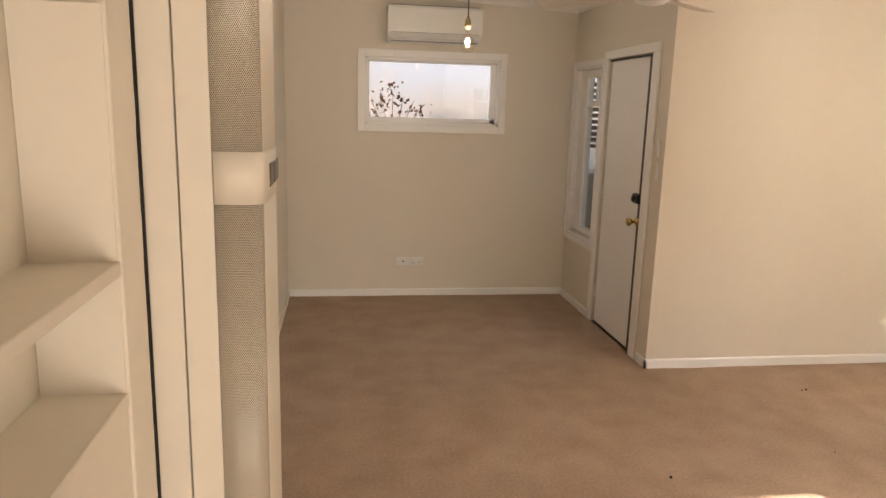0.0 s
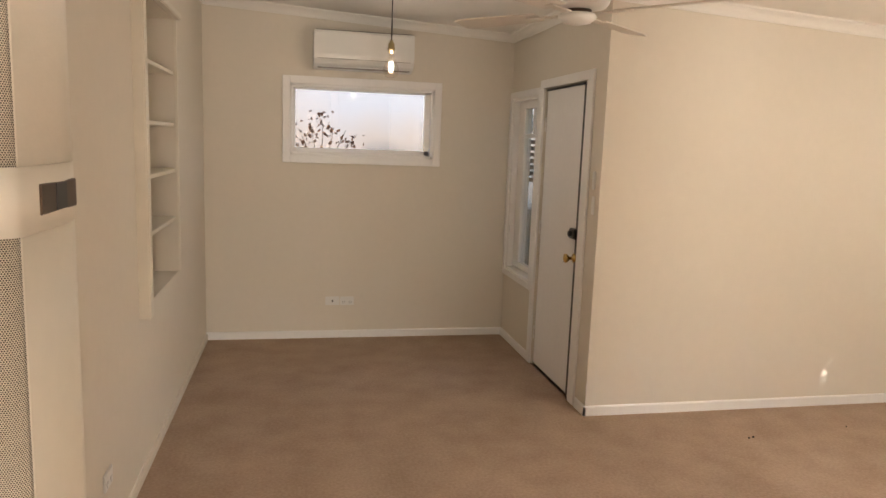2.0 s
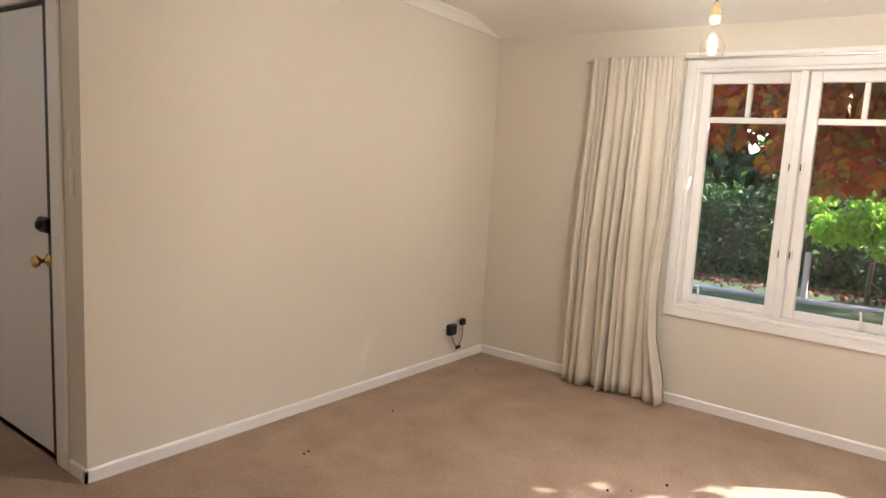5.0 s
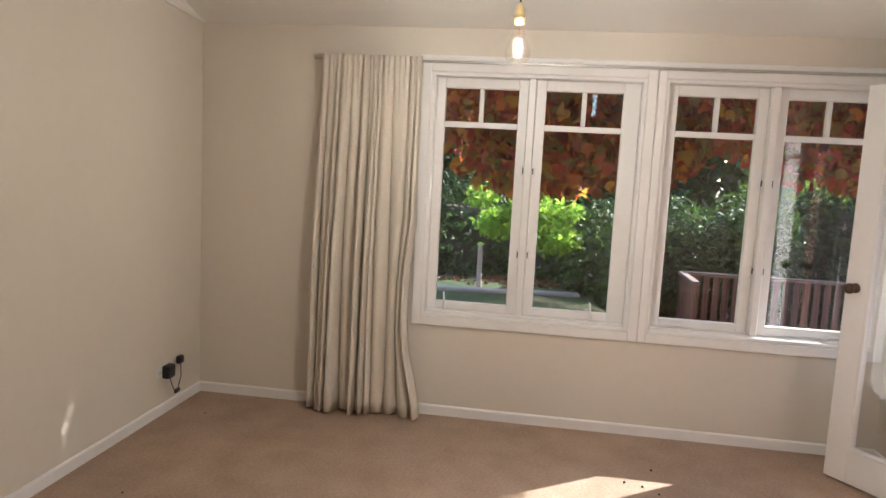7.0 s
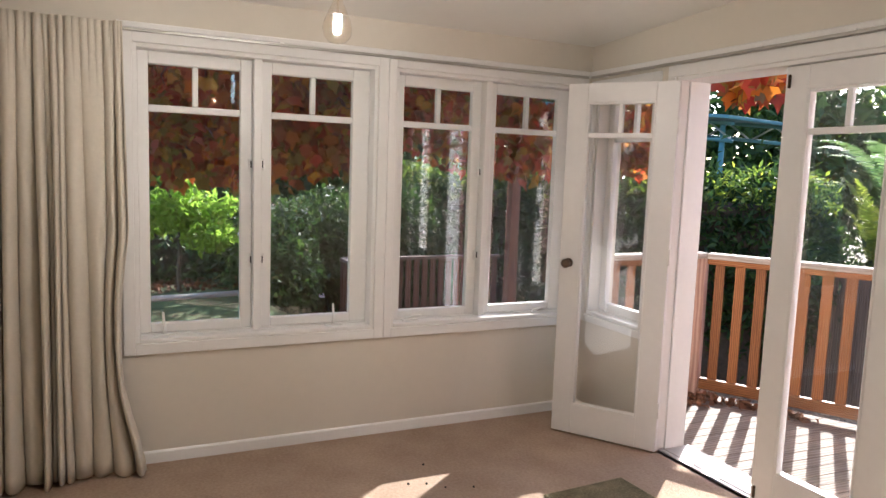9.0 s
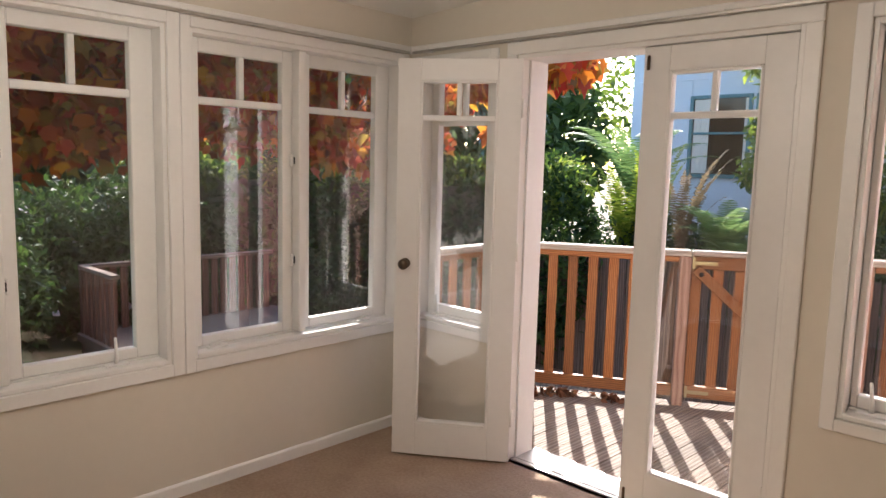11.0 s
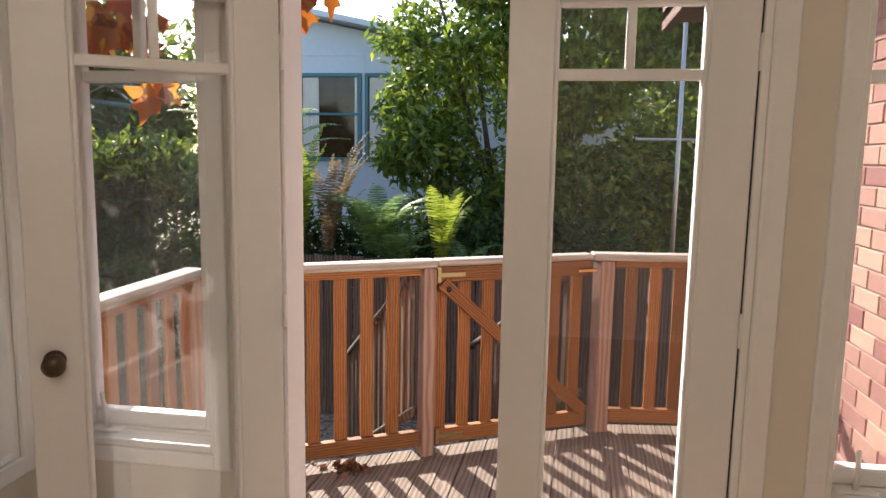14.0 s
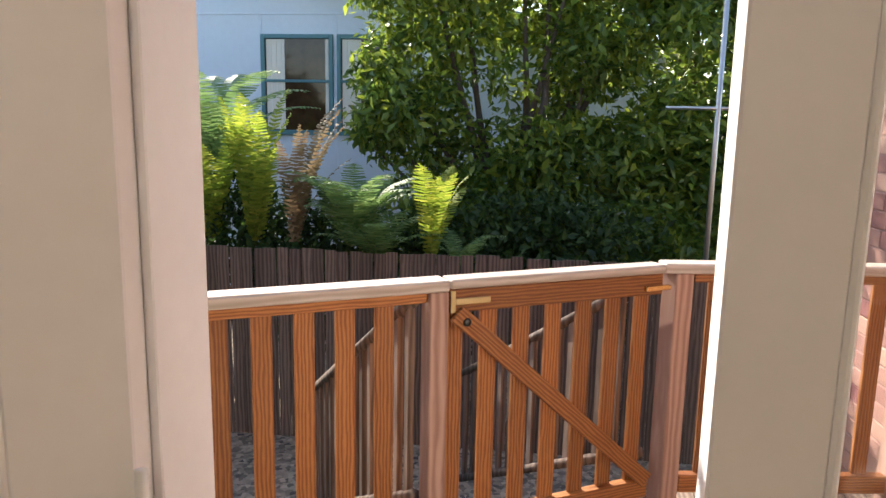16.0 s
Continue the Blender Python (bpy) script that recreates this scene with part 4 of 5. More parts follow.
# broad evergreen tree behind the paling fence
cl = [(5.0, -5.9, 1.6, 0.75, 0.7, 0.8), (4.6, -6.0, 2.6, 0.9, 0.8, 0.8), (3.9, -6.1, 3.4, 1.0, 0.8, 0.9), (3.2, -6.0, 2.4, 0.9, 0.8, 0.9), (3.6, -5.8, 1.2, 0.9, 0.7, 0.8),
      (2.6, -6.2, 3.2, 0.9, 0.8, 1.0), (4.5, -5.7, 0.7, 0.7, 0.6, 0.5), (2.6, -5.9, 1.3, 0.8, 0.7, 0.9), (5.35, -6.1, 2.0, 0.42, 0.45, 0.45), (4.35, -6.5, 3.5, 0.6, 0.6, 0.6), (3.0, -5.8, 0.4, 0.9, 0.5, 0.5)]
cl = [(c[0], c[1], c[2], c[3] * 0.85, c[4] * 0.8, c[5] * 0.75) for c in cl] + [(rr.uniform(2.3, 5.3), rr.uniform(-6.6, -5.5), rr.uniform(0.4, 4.2), 0.38, 0.36, 0.27) for k in range(84)] + [(rr.uniform(2.2, 5.0), rr.uniform(-6.2, -5.4), rr.uniform(0.1, 1.5), 0.42, 0.4, 0.28) for k in range(26)]
cl = [(3.8 + (x - 3.8) * 1.12, 1.0 + (y - 1.0) * 1.12, 1.5 + (z - 1.5) * 1.12, a, b, c) for x, y, z, a, b, c in cl]
tree("evergreen_tree", (4.0, -7.1, -1.12), cl, 33000, 0.125, M_TREE, "broad evergreen tree with glossy green leaves behind the fence", 11, 22, 0.10, aspect=0.42, droop=0.3, shell=0.35)
cl = [(1.6, -7.4, 2.0, 0.9, 0.8, 1.6), (0.9, -7.2, 3.4, 1.0, 0.8, 1.2), (2.2, -7.6, 3.9, 0.9, 0.8, 1.1), (1.4, -7.0, 0.6, 1.1, 0.8, 0.9)]
tree("leafy_tree", (1.5, -7.6, -1.12), cl, 15000, 0.15, M_TREE, "tall leafy tree standing beyond the brick wall", 12, 10, 0.10, aspect=0.4, droop=0.3, shell=0.35)
# dark hedge to the south-east
cl = [(6.3 + 0.75 * k, -4.2 + 0.5 * k + rr.uniform(-0.15, 0.15), 0.42 + rr.uniform(-0.1, 0.1), 0.9, 0.75, 1.22 + rr.uniform(-0.1, 0.15)) for k in range(7)]
cl = [(c[0] + 1.25, c[1] - 0.2, c[2], c[3], c[4], c[5]) for c in cl]
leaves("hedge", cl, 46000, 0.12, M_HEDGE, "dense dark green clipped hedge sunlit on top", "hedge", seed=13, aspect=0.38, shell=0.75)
# lighter leaf layer puts the sunlit look of the hedge top into colour
leaves("hedge_lit_top", [(c[0], c[1], c[2] + 0.9, c[3] * 0.9, c[4] * 0.9, 0.42) for c in cl], 7000, 0.10, M_TREE, "lighter green leaves that paint sunlight on the hedge top", "hedge", seed=19, aspect=0.36, shell=0.5, kind="stuff")
# dark filler box closes gaps between leaves and stands for inner shade
boxes("hedge_core", [(-2.7, 3.2, -0.42, 0.42, -1.1, 1.25)], M_CORE, None, 0.05, Matrix.Translation((9.75, -2.9, 0)) @ Matrix.Rotation(math.atan2(0.5, 0.75), 4, "Z"))
tagged(bpy.data.objects["hedge_core"], "dark filler box coloured as shade inside the hedge", "hedge", kind="stuff")
# garden shrubs to the east, below the vine
cl = [(11.2 + rr.uniform(-0.3, 0.3), -1.5 + 0.95 * k, 0.2 + rr.uniform(-0.15, 0.25), 0.95, 0.75, 1.1 + rr.uniform(-0.2, 0.35)) for k in range(9)]
leaves("garden_shrubs", cl, 20000, 0.12, M_HEDGE, "row of dark green garden shrubs along the boundary", "shrub", seed=14, aspect=0.4, shell=0.7, droop=0.4)
# filler box behind the leaves; its dark colour stands in for shade
boxes("shrub_core", [(11.0, 11.7, -2.3, 7.2, -0.6, 0.95)], M_CORE, None, 0.05)
tagged(bpy.data.objects["shrub_core"], "dark filler box coloured as shade inside the shrub row", "shrub", kind="stuff")
cl = [(9.9, 1.35, 0.45, 0.65, 0.6, 0.8), (10.3, 0.5, 0.45, 0.6, 0.6, 0.85), (10.2, -0.5, 0.5, 0.6, 0.6, 0.85), (9.3, 1.2, 0.2, 0.45, 0.4, 0.55)]
leaves("flowering_shrub", cl, 7000, 0.10, M_HEDGE, "dark green shrub with a few pale flowers", "shrub", seed=15, aspect=0.42, shell=0.6, droop=0.4)
leaves("blossom", cl, 26, 0.09, M_FLOWER, "scattered pale lilac blossoms on the shrub", "flower", seed=16, aspect=0.9, shell=0.97, kind="stuff")
cl = [(9.65, 2.35, 1.0, 0.36, 0.40, 0.28), (9.5, 2.05, 0.72, 0.32, 0.34, 0.2), (9.75, 2.72, 0.85, 0.32, 0.36, 0.2), (9.6, 2.35, 1.36, 0.2, 0.26, 0.16), (9.5, 2.95, 1.18, 0.24, 0.24, 0.16), (9.6, 1.88, 1.05, 0.2, 0.2, 0.14)]
tree("young_tree", (9.65, 2.35, -0.2), cl, 2600, 0.10, M_LIME, "small sunlit lime green tree on a thin trunk", 17, 7, 0.022, aspect=0.42, shell=0.3, droop=0.4)
e = empty("tree_stake", Matrix.Identity(4), "weathered timber stake beside the young tree", "stake")
boxes("stake", [(9.28, 9.34, 2.9, 2.96, -0.2, 0.6)], M_CAP, e, 0.006)
# concrete edging, garden path
for k in (0,):
    boxes("garden_edging", [(-0.07, 0.07, -1.6, 2.6, -0.1, 0.10)], M_CONCRETE, None, 0.015, Matrix.Translation((9.1 + 1.1 * k, 3.3 + 0.2 * k, 0)) @ Matrix.Rotation(radians(9), 4, "Z"))
for o in bpy.data.objects:
    if o.name.startswith("garden_edging"):
        tagged(o, "pale concrete strip edging the lawn", "edging", "garden edging")
leaves("leaf_litter", [(10.2, 2.6, 0.07, 0.7, 1.6, 0.03), (9.8, 4.4, 0.07, 0.6, 1.2, 0.03)], 900, 0.07, M_LITTER, "dry fallen leaves scattered over the garden bed", "leaves", seed=20, kind="stuff", shell=0.0, aspect=0.7)
leaves("ground_cover", [(10.6, 3.6, 0.06, 0.5, 1.6, 0.1), (10.4, 5.5, 0.06, 0.7, 0.9, 0.1)], 3500, 0.07, M_HEDGE, "low ground cover plants in the garden bed", "plants", seed=18, kind="stuff")

# vine over the pergola: leaves hang under the rafters
pg = empty("pergola", Matrix.Identity(4), "dark timber pergola carrying the vine", "pergola")
for y in (-0.6, 4.6):
    boxes("post", [(7.35, 7.45, y - 0.05, y + 0.05, -0.65, 2.4)], M_GREENSTAIN, pg, 0.005)
boxes("beam", [(7.36, 7.44, -2.4, 6.2, 2.4, 2.54)], M_GREENSTAIN, pg, 0.004)
for k in range(8):
    boxes("rafter", [(5.26, 7.8, -0.9 + 0.95 * k - 0.02, -0.9 + 0.95 * k + 0.02, 2.54, 2.63)], M_GREENSTAIN, pg, 0.003)
vine = empty("grape_vine", Matrix.Identity(4), "ornamental grape vine with red and orange autumn leaves", "vine")
cl = []
for k in range(64):
    y = -0.35 + 6.15 * rr.random()
    x = 6.15 + 1.5 * rr.random()
    low = 1.38 + 0.16 * math.sin(y * 2.3) + 0.1 * (7.6 - x)
    cl.append((x, y, rr.uniform(low + 0.2, 2.45), 0.45, 0.45, 0.28))
# top layer above the view, added to keep sun off the carpet
for k in range(84):
    cl.append((rr.uniform(5.5, 8.2), rr.uniform(-0.75, 6.2), rr.uniform(2.62, 3.0), 0.5, 0.5, 0.16))
for k in range(16):
    cl.append((rr.uniform(7.2, 8.3), rr.uniform(-2.3, -0.8), rr.uniform(1.55, 2.3), 0.4, 0.4, 0.25))
# more unseen clumps, their edge set to trim the sun patches indoors
while len(cl) < 215:
    x, y = rr.uniform(5.7, 8.3), rr.uniform(-2.9, -0.6)
    if y > -1.2 - 0.94 * (x - 7.1):
        cl.append((x, y, rr.uniform(2.62, 2.95), 0.42, 0.42, 0.14))
vine_leaves("foliage", cl, 40000, 0.10, M_VINE, "", "", seed=21, droop=0.9, aspect=0.95, shell=0.1, parent=vine, fold=0.3)
cl = [(4.75 + 0.35 * rr.random(), -0.75 - 0.35 * rr.random(), 2.12 + 0.3 * rr.random(), 0.20, 0.18, 0.14) for k in range(7)] + [(5.06, -0.5, 1.74, 0.13, 0.12, 0.08), (5.2, -0.45, 2.0, 0.2, 0.2, 0.14), (5.3, -0.6, 2.3, 0.3, 0.3, 0.15), (4.42, -0.5, 2.12, 0.15, 0.13, 0.10), (4.56, -0.65, 2.17, 0.18, 0.15, 0.12)]
vine_leaves("foliage", cl, 520, 0.115, M_VINE, "", "", seed=22, droop=0.9, aspect=0.95, shell=0.1, parent=vine, fold=0.3)
for k in range(16):
    y, x = -0.8 + 0.4 * k, 6.2 + 1.3 * rr.random()
    pts = [Vector((x, y, 2.5))]
    for j in range(7):
        pts.append(pts[-1] + Vector((rr.uniform(-0.18, 0.18), rr.uniform(-0.22, 0.22), rr.uniform(-0.17, 0.02))))
    tube("cane", pts, [0.012 - 0.0012 * j for j in range(8)], M_BARK, vine, 5)

tube("cane", [(6.3, 0.3, 2.6), (5.6, -0.3, 2.5), (5.2, -0.6, 2.35), (4.8, -0.8, 2.32), (4.42, -0.5, 2.2)], [0.012, 0.01, 0.008, 0.006, 0.003], M_BARK, vine, 6)
tube("cane", [(5.6, -0.3, 2.5), (5.3, -0.5, 2.1), (5.08, -0.5, 1.7)], [0.008, 0.006, 0.003], M_BARK, vine, 6)


# ferns along the fence
def frond(bm, base, az, length, rise, width, rng, hang):
    """A feather-shaped frond: leaflets of tapering length on both sides of an arching rib."""
    d = Vector((math.cos(az), math.sin(az), 0))
    s = Vector((-d.y, d.x, 0))
    n = 34
    prev = None
    for k in range(n + 1):
        t = k / n
        p = Vector(base) + d * length * t * (0.55 + 0.3 * t) + Vector((0, 0, rise * (t * 1.6 - t * t * (0.6 + hang))))
        if prev is not None and k > 2:
            w = width * math.sin(math.pi * min(t * 0.9 + 0.08, 1)) ** 0.8
            f = (p - prev).normalized()
            for sg in (-1, 1):
                q = p + s * sg * w + f * w * 0.45 - Vector((0, 0, w * 0.25)) + Vector([rng.uniform(-0.01, 0.01) for _ in range(3)])
                h = (p - prev).length * 0.40
                bm.faces.new([bm.verts.new(p - f * h), bm.verts.new(q - f * h * 0.5), bm.verts.new(q + f * h * 0.5), bm.verts.new(p + f * h)])
        prev = p


def fern(base, n, length, rise, width, material, label, seed, spread=(0, 6.28), hang=0.3):
    e = empty("fern", Matrix.Identity(4), label, "fern", "ferns by the fence")
    rng = random.Random(seed)
    bm = bmesh.new()
    for k in range(n):
        az = spread[0] + (spread[1] - spread[0]) * (k + rng.random() * 0.7) / n
        frond(bm, base, az, length * rng.uniform(0.75, 1.1), rise * rng.uniform(0.7, 1.15), width * rng.uniform(0.8, 1.1), rng, hang)
    finish("frond", bm, material, e)
    tube("crown_stem", [(base[0], base[1], ground_z(base[0], base[1])), base], [0.09, 0.06], M_BARK, e, 8)
    return e


fern((6.28, -5.15, 0.36), 13, 0.42, 1.32, 0.12, M_FERN, "tall upright sunlit yellow-green fern", 31, hang=0.0)
fern((6.75, -5.3, 0.36), 11, 0.6, 1.2, 0.12, M_FERN, "tall upright yellow-green fern by the hedge", 44, hang=0.05)
fern((5.90, -5.1, 0.36), 12, 0.6, 1.25, 0.065, M_DRY, "dry brown fern with upright feathery fronds", 32, (1.6, 4.7), 0.0)
fern((5.30, -4.9, 0.42), 22, 0.75, 0.95, 0.12, M_SOFTFERN, "arching green fern spilling over the fence", 33)
fern((5.05, -4.75, 0.36), 14, 0.6, 0.55, 0.10, M_SOFTFERN, "low spreading fern behind the fence", 40)
fern((4.60, -4.75, 0.38), 6, 0.42, 0.85, 0.10, M_FERN, "small upright fern in the sun", 34, (1.2, 4.6), 0.05)
fern((4.35, -4.85, 0.34), 9, 0.5, 0.42, 0.08, M_SOFTFERN, "low shaded fern behind the fence", 39)
fern((7.2, -6.3, 0.95), 13, 1.3, 1.5, 0.17, M_SOFTFERN, "large tree fern with spreading fronds", 35)
fern((8.4, -5.3, 0.9), 12, 1.2, 0.9, 0.18, M_FERN, "large tree fern above the hedge", 36)
leaves("understorey", [(6.6, -5.5, 0.5, 0.9, 0.35, 0.6), (5.7, -5.45, 0.45, 0.8, 0.3, 0.45), (5.0, -5.5, 0.35, 0.7, 0.3, 0.4), (3.8, -5.6, 0.5, 1.3, 0.4, 0.5), (5.6, -5.1, 0.0, 1.2, 0.35, 0.55), (4.0, -5.1, 0.0, 1.5, 0.35, 0.5), (7.3, -5.0, 0.1, 0.8, 0.4, 0.6)], 15000, 0.09, M_HEDGE, "shaded leafy undergrowth behind the fence", "plants", seed=37, kind="stuff", shell=0.2)

# paling fence
pf = empty("paling_fence", Matrix.Identity(4), "weathered dark timber paling fence", "fence")
rr = random.Random(8)
for k in range(74):
    x = 0.2 + 0.102 * k
    boxes("paling", [(-0.048, 0.048, -0.008, 0.008, 0, 1.65 + rr.uniform(-0.012, 0.012))], M_FENCE, pf, 0.002, Matrix.Translation((x, -4.55 + rr.uniform(-0.004, 0.004), -1.13)) @ Matrix.Rotation(rr.uniform(-0.008, 0.008), 4, "Y"))
boxes("fence_rail", [(0.1, 7.8, -4.60, -4.56, -0.8, -0.72), (0.1, 7.8, -4.60, -4.56, 0.1, 0.18)], M_FENCE, pf, 0.003)

# neighbour's house
nh = empty("neighbour_house", Matrix.Identity(4), "pale blue-white house with teal window frames", "house")
NY = -9.4
wallm = bmesh.new()
prof = [(9.0, -1.1), (9.0, 4.02), (1.9, 2.55), (1.9, -1.1)]
for a, b in ((NY, NY - 6),):
    f = [wallm.verts.new((x, a, z)) for x, z in prof]
    g = [wallm.verts.new((x, b, z)) for x, z in prof]
    wallm.faces.new(f)
    wallm.faces.new(g[::-1])
    for k in range(4):
        wallm.faces.new((f[k], f[k - 1], g[k - 1], g[k]))
bmesh.ops.recalc_face_normals(wallm, faces=wallm.faces[:])
finish("wall", wallm, M_WEATHERBOARD, nh)
boxes("roof", [(-3.6, 3.7, -6.6, 0.45, 0.0, 0.10)], M_ROOF, nh, 0.01, Matrix.Translation((5.4, NY, 3.30)) @ Matrix.Rotation(-math.atan2(0.207, 1.0), 4, "Y"))
boxes("batten", [(x - 0.02, x + 0.02, NY, NY + 0.012, -1.1, 3.14) for x in (7.83, 6.68, 5.2)] + [(2.0, 8.9, NY, NY + 0.012, 3.14, 3.165)], M_WEATHERBOARD, nh, 0.003)
for xa, xb in ((6.72, 7.82), (5.55, 6.66)):
    wn2 = boxes("window", [(xa, xa + 0.06, NY, NY + 0.05, 1.40, 2.86), (xb - 0.06, xb, NY, NY + 0.05, 1.40, 2.86), (xa + 0.06, xb - 0.06, NY, NY + 0.05, 1.40, 1.47), (xa + 0.06, xb - 0.06, NY, NY + 0.05, 2.80, 2.86), (xa + 0.06, xb - 0.06, NY, NY + 0.04, 2.17, 2.21)], M_TEAL, nh, 0.004)
    boxes("glass", [(xa + 0.06, xb - 0.06, NY + 0.002, NY + 0.008, 1.47, 2.80)], M_NEIGHGLASS, wn2, 0)
    boxes("curtain", [(xb - 0.36 + 0.04 * j, xb - 0.318 + 0.04 * j, NY + 0.009, NY + 0.02 + 0.006 * (j % 2), 1.48, 2.79) for j in range(7)] + [(xa + 0.07, xa + 0.12, NY + 0.009, NY + 0.022, 1.48, 2.79)], M_CURTAIN, wn2, 0.004)
# steel carport truss beyond the hedge, washing pole
ct = empty("carport", Matrix.Identity(4), "dark green steel carport roof on lattice trusses", "carport")
for y in (-5.2, -6.6):
    tube("chord", [(9.0, y, 2.35), (14.5, y + 1.2, 2.95)], 0.03, M_TEAL, ct)
    tube("chord", [(9.0, y, 2.10), (14.5, y + 1.2, 2.70)], 0.03, M_TEAL, ct)
    for k in range(14):
        a, b = k / 14, (k + 1) / 14
        z = (2.35, 2.10) if k % 2 else (2.10, 2.35)
        tube("web", [(9.0 + 5.5 * a, y + 1.2 * a, z[0] + 0.6 * a), (9.0 + 5.5 * b, y + 1.2 * b, z[1] + 0.6 * b)], 0.015, M_STEEL, ct, 6)
boxes("roof", [(0, 5.7, -1.7, 0.3, 0, 0.05)], M_TEAL, ct, 0.005, Matrix.Translation((8.9, -5.2, 2.40)) @ Matrix.Rotation(radians(12), 4, "Z") @ Matrix.Rotation(radians(-6), 4, "Y"))
for x, y in ((9.2, -5.2), (14.3, -4.1)):
    tube("column", [(x, y, -1.1), (x, y, 2.4)], 0.04, M_TEAL, ct)
pole = empty("washing_pole", Matrix.Identity(4), "grey steel pole with a crossbar", "pole")
tube("mast", [(2.35, -4.9, -1.1), (2.35, -4.9, 3.4)], 0.022, M_STEEL, pole)
tube("crossbar", [(2.75, -4.9, 1.72), (1.75, -4.9, 1.72)], 0.015, M_STEEL, pole)

# far fence and trees that close the garden
boxes("boundary_fence", [(13.0, 13.05, -12, 14, -0.7, 0.9)], M_FENCE, None, 0)
tagged(bpy.data.objects["boundary_fence"], "dark timber boundary fence behind the shrubs", "fence")
cl = [(15 + rr.uniform(-1, 2), -14 + 2.1 * k, rr.uniform(1.5, 2.4), 2.0, 1.8, rr.uniform(2.0, 2.8)) for k in range(14)]
leaves("far_trees", cl, 36000, 0.36, M_HEDGE, "belt of dark trees beyond the garden", "trees", seed=41, kind="stuff", shell=0.5)
cl = [(-3 + 2.3 * k, -17 + rr.uniform(-1.5, 1), rr.uniform(2, 3.6), 1.9, 1.7, rr.uniform(1.8, 2.6)) for k in range(9)]
leaves("far_trees", cl, 9000, 0.28, M_TREE, "trees beyond the neighbour's roof", "trees", seed=42, kind="stuff", shell=0.5)

# fallen leaves on the deck by the balustrade
leaves("fallen_leaves", [(B1.x + D12.x * u + 0.05, B1.y + D12.y * u + 0.1, DZ + 0.01, 0.16, 0.10, 0.012) for u in (0.1, 0.25, 0.45, 0.8)] + [(4.95, -0.7, DZ + 0.012, 0.14, 0.16, 0.012)], 220, 0.06, M_LITTER, "dry brown leaves swept against the balustrade", "leaves", seed=43, kind="stuff", shell=0.0, aspect=0.7)

# lower landing seen through the first window
ld = empty("lower_landing", Matrix.Identity(4), "dark timber landing with a slatted balustrade and pale paving", "landing")
boxes("platform", [(7.4, 9.36, -1.6, 0.62, -0.30, -0.22), (7.45, 9.3, 0.55, 0.60, -0.66, -0.30)], M_DECK, ld, 0.005)
boxes("paving", [(6.0, 8.6, 0.64, 1.7, -0.64, -0.30)], M_CONCRETE, ld, 0.01)
for (xa, ya), (xb, yb) in (((8.5, 0.57), (9.3, 0.57)), ((9.3, 0.57), (9.3, -1.55))):
    dd = Vector((xb - xa, yb - ya, 0))
    ln, dd = dd.length, dd.normalized()
    base = Vector((xa, ya, 0))
    level(0, ln, -0.04, 0.04, 0.42, 0.46, base, dd, "cap", M_FENCE, ld)
    u = 0.03
    while u < ln:
        upright(u, u + 0.07, -0.01, 0.01, -0.22, 0.42, base, dd, "slat", M_GREENSTAIN, ld, 0)
        u += 0.11

# porch outside the entry sidelight, and a glowing board as haze outside the alcove window
boxes("porch_wall", [(3.6, 3.7, 4.6, 7.4, -0.3, 1.6)], M_FENCE, None, 0)
tagged(bpy.data.objects["porch_wall"], "dark timber wall across the entry porch", "wall", kind="structure")
sc = empty("porch_screen", Matrix.Identity(4), "dark horizontal slatted screen on the porch", "screen")
for k in range(11):
    boxes("slat", [(2.3, 3.4, 6.95, 6.97, 1.30 + 0.06 * k, 1.34 + 0.06 * k)], M_GAP, sc, 0.002)
for x in (2.32, 3.32):
    boxes("post", [(x, x + 0.06, 6.971, 7.03, -1.1, 2.0)], M_GAP, sc, 0.003)
boxes("bin", [(2.35, 3.0, 6.4, 6.85, -1.1, 1.10)], M_GREY, None, 0.02)
tagged(bpy.data.objects["bin"], "dark grey bin on the porch", "bin")


# self-lit board: brightness and haze are painted as an emission gradient
def glow_board_mat():
    m = bpy.data.materials.new("glowing_painted_haze")
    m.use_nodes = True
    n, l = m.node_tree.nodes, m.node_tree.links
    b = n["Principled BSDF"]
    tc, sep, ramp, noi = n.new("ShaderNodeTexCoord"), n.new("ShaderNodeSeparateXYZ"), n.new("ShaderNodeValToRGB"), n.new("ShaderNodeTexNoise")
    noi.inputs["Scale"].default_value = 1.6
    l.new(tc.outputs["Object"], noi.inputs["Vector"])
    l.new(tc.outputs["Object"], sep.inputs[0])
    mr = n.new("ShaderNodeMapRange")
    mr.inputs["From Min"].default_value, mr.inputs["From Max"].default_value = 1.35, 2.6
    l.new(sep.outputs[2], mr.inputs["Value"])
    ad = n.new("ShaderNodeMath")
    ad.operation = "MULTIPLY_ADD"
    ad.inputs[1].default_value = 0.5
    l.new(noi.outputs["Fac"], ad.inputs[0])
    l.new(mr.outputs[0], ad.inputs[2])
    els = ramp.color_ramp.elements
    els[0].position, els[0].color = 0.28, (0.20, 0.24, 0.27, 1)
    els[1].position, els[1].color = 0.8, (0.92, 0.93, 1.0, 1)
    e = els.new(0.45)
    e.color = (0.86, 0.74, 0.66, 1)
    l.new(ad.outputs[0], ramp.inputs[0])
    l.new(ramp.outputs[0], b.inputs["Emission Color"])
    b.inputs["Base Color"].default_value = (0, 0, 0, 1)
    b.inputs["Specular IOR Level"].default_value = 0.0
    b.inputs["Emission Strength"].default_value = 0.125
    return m


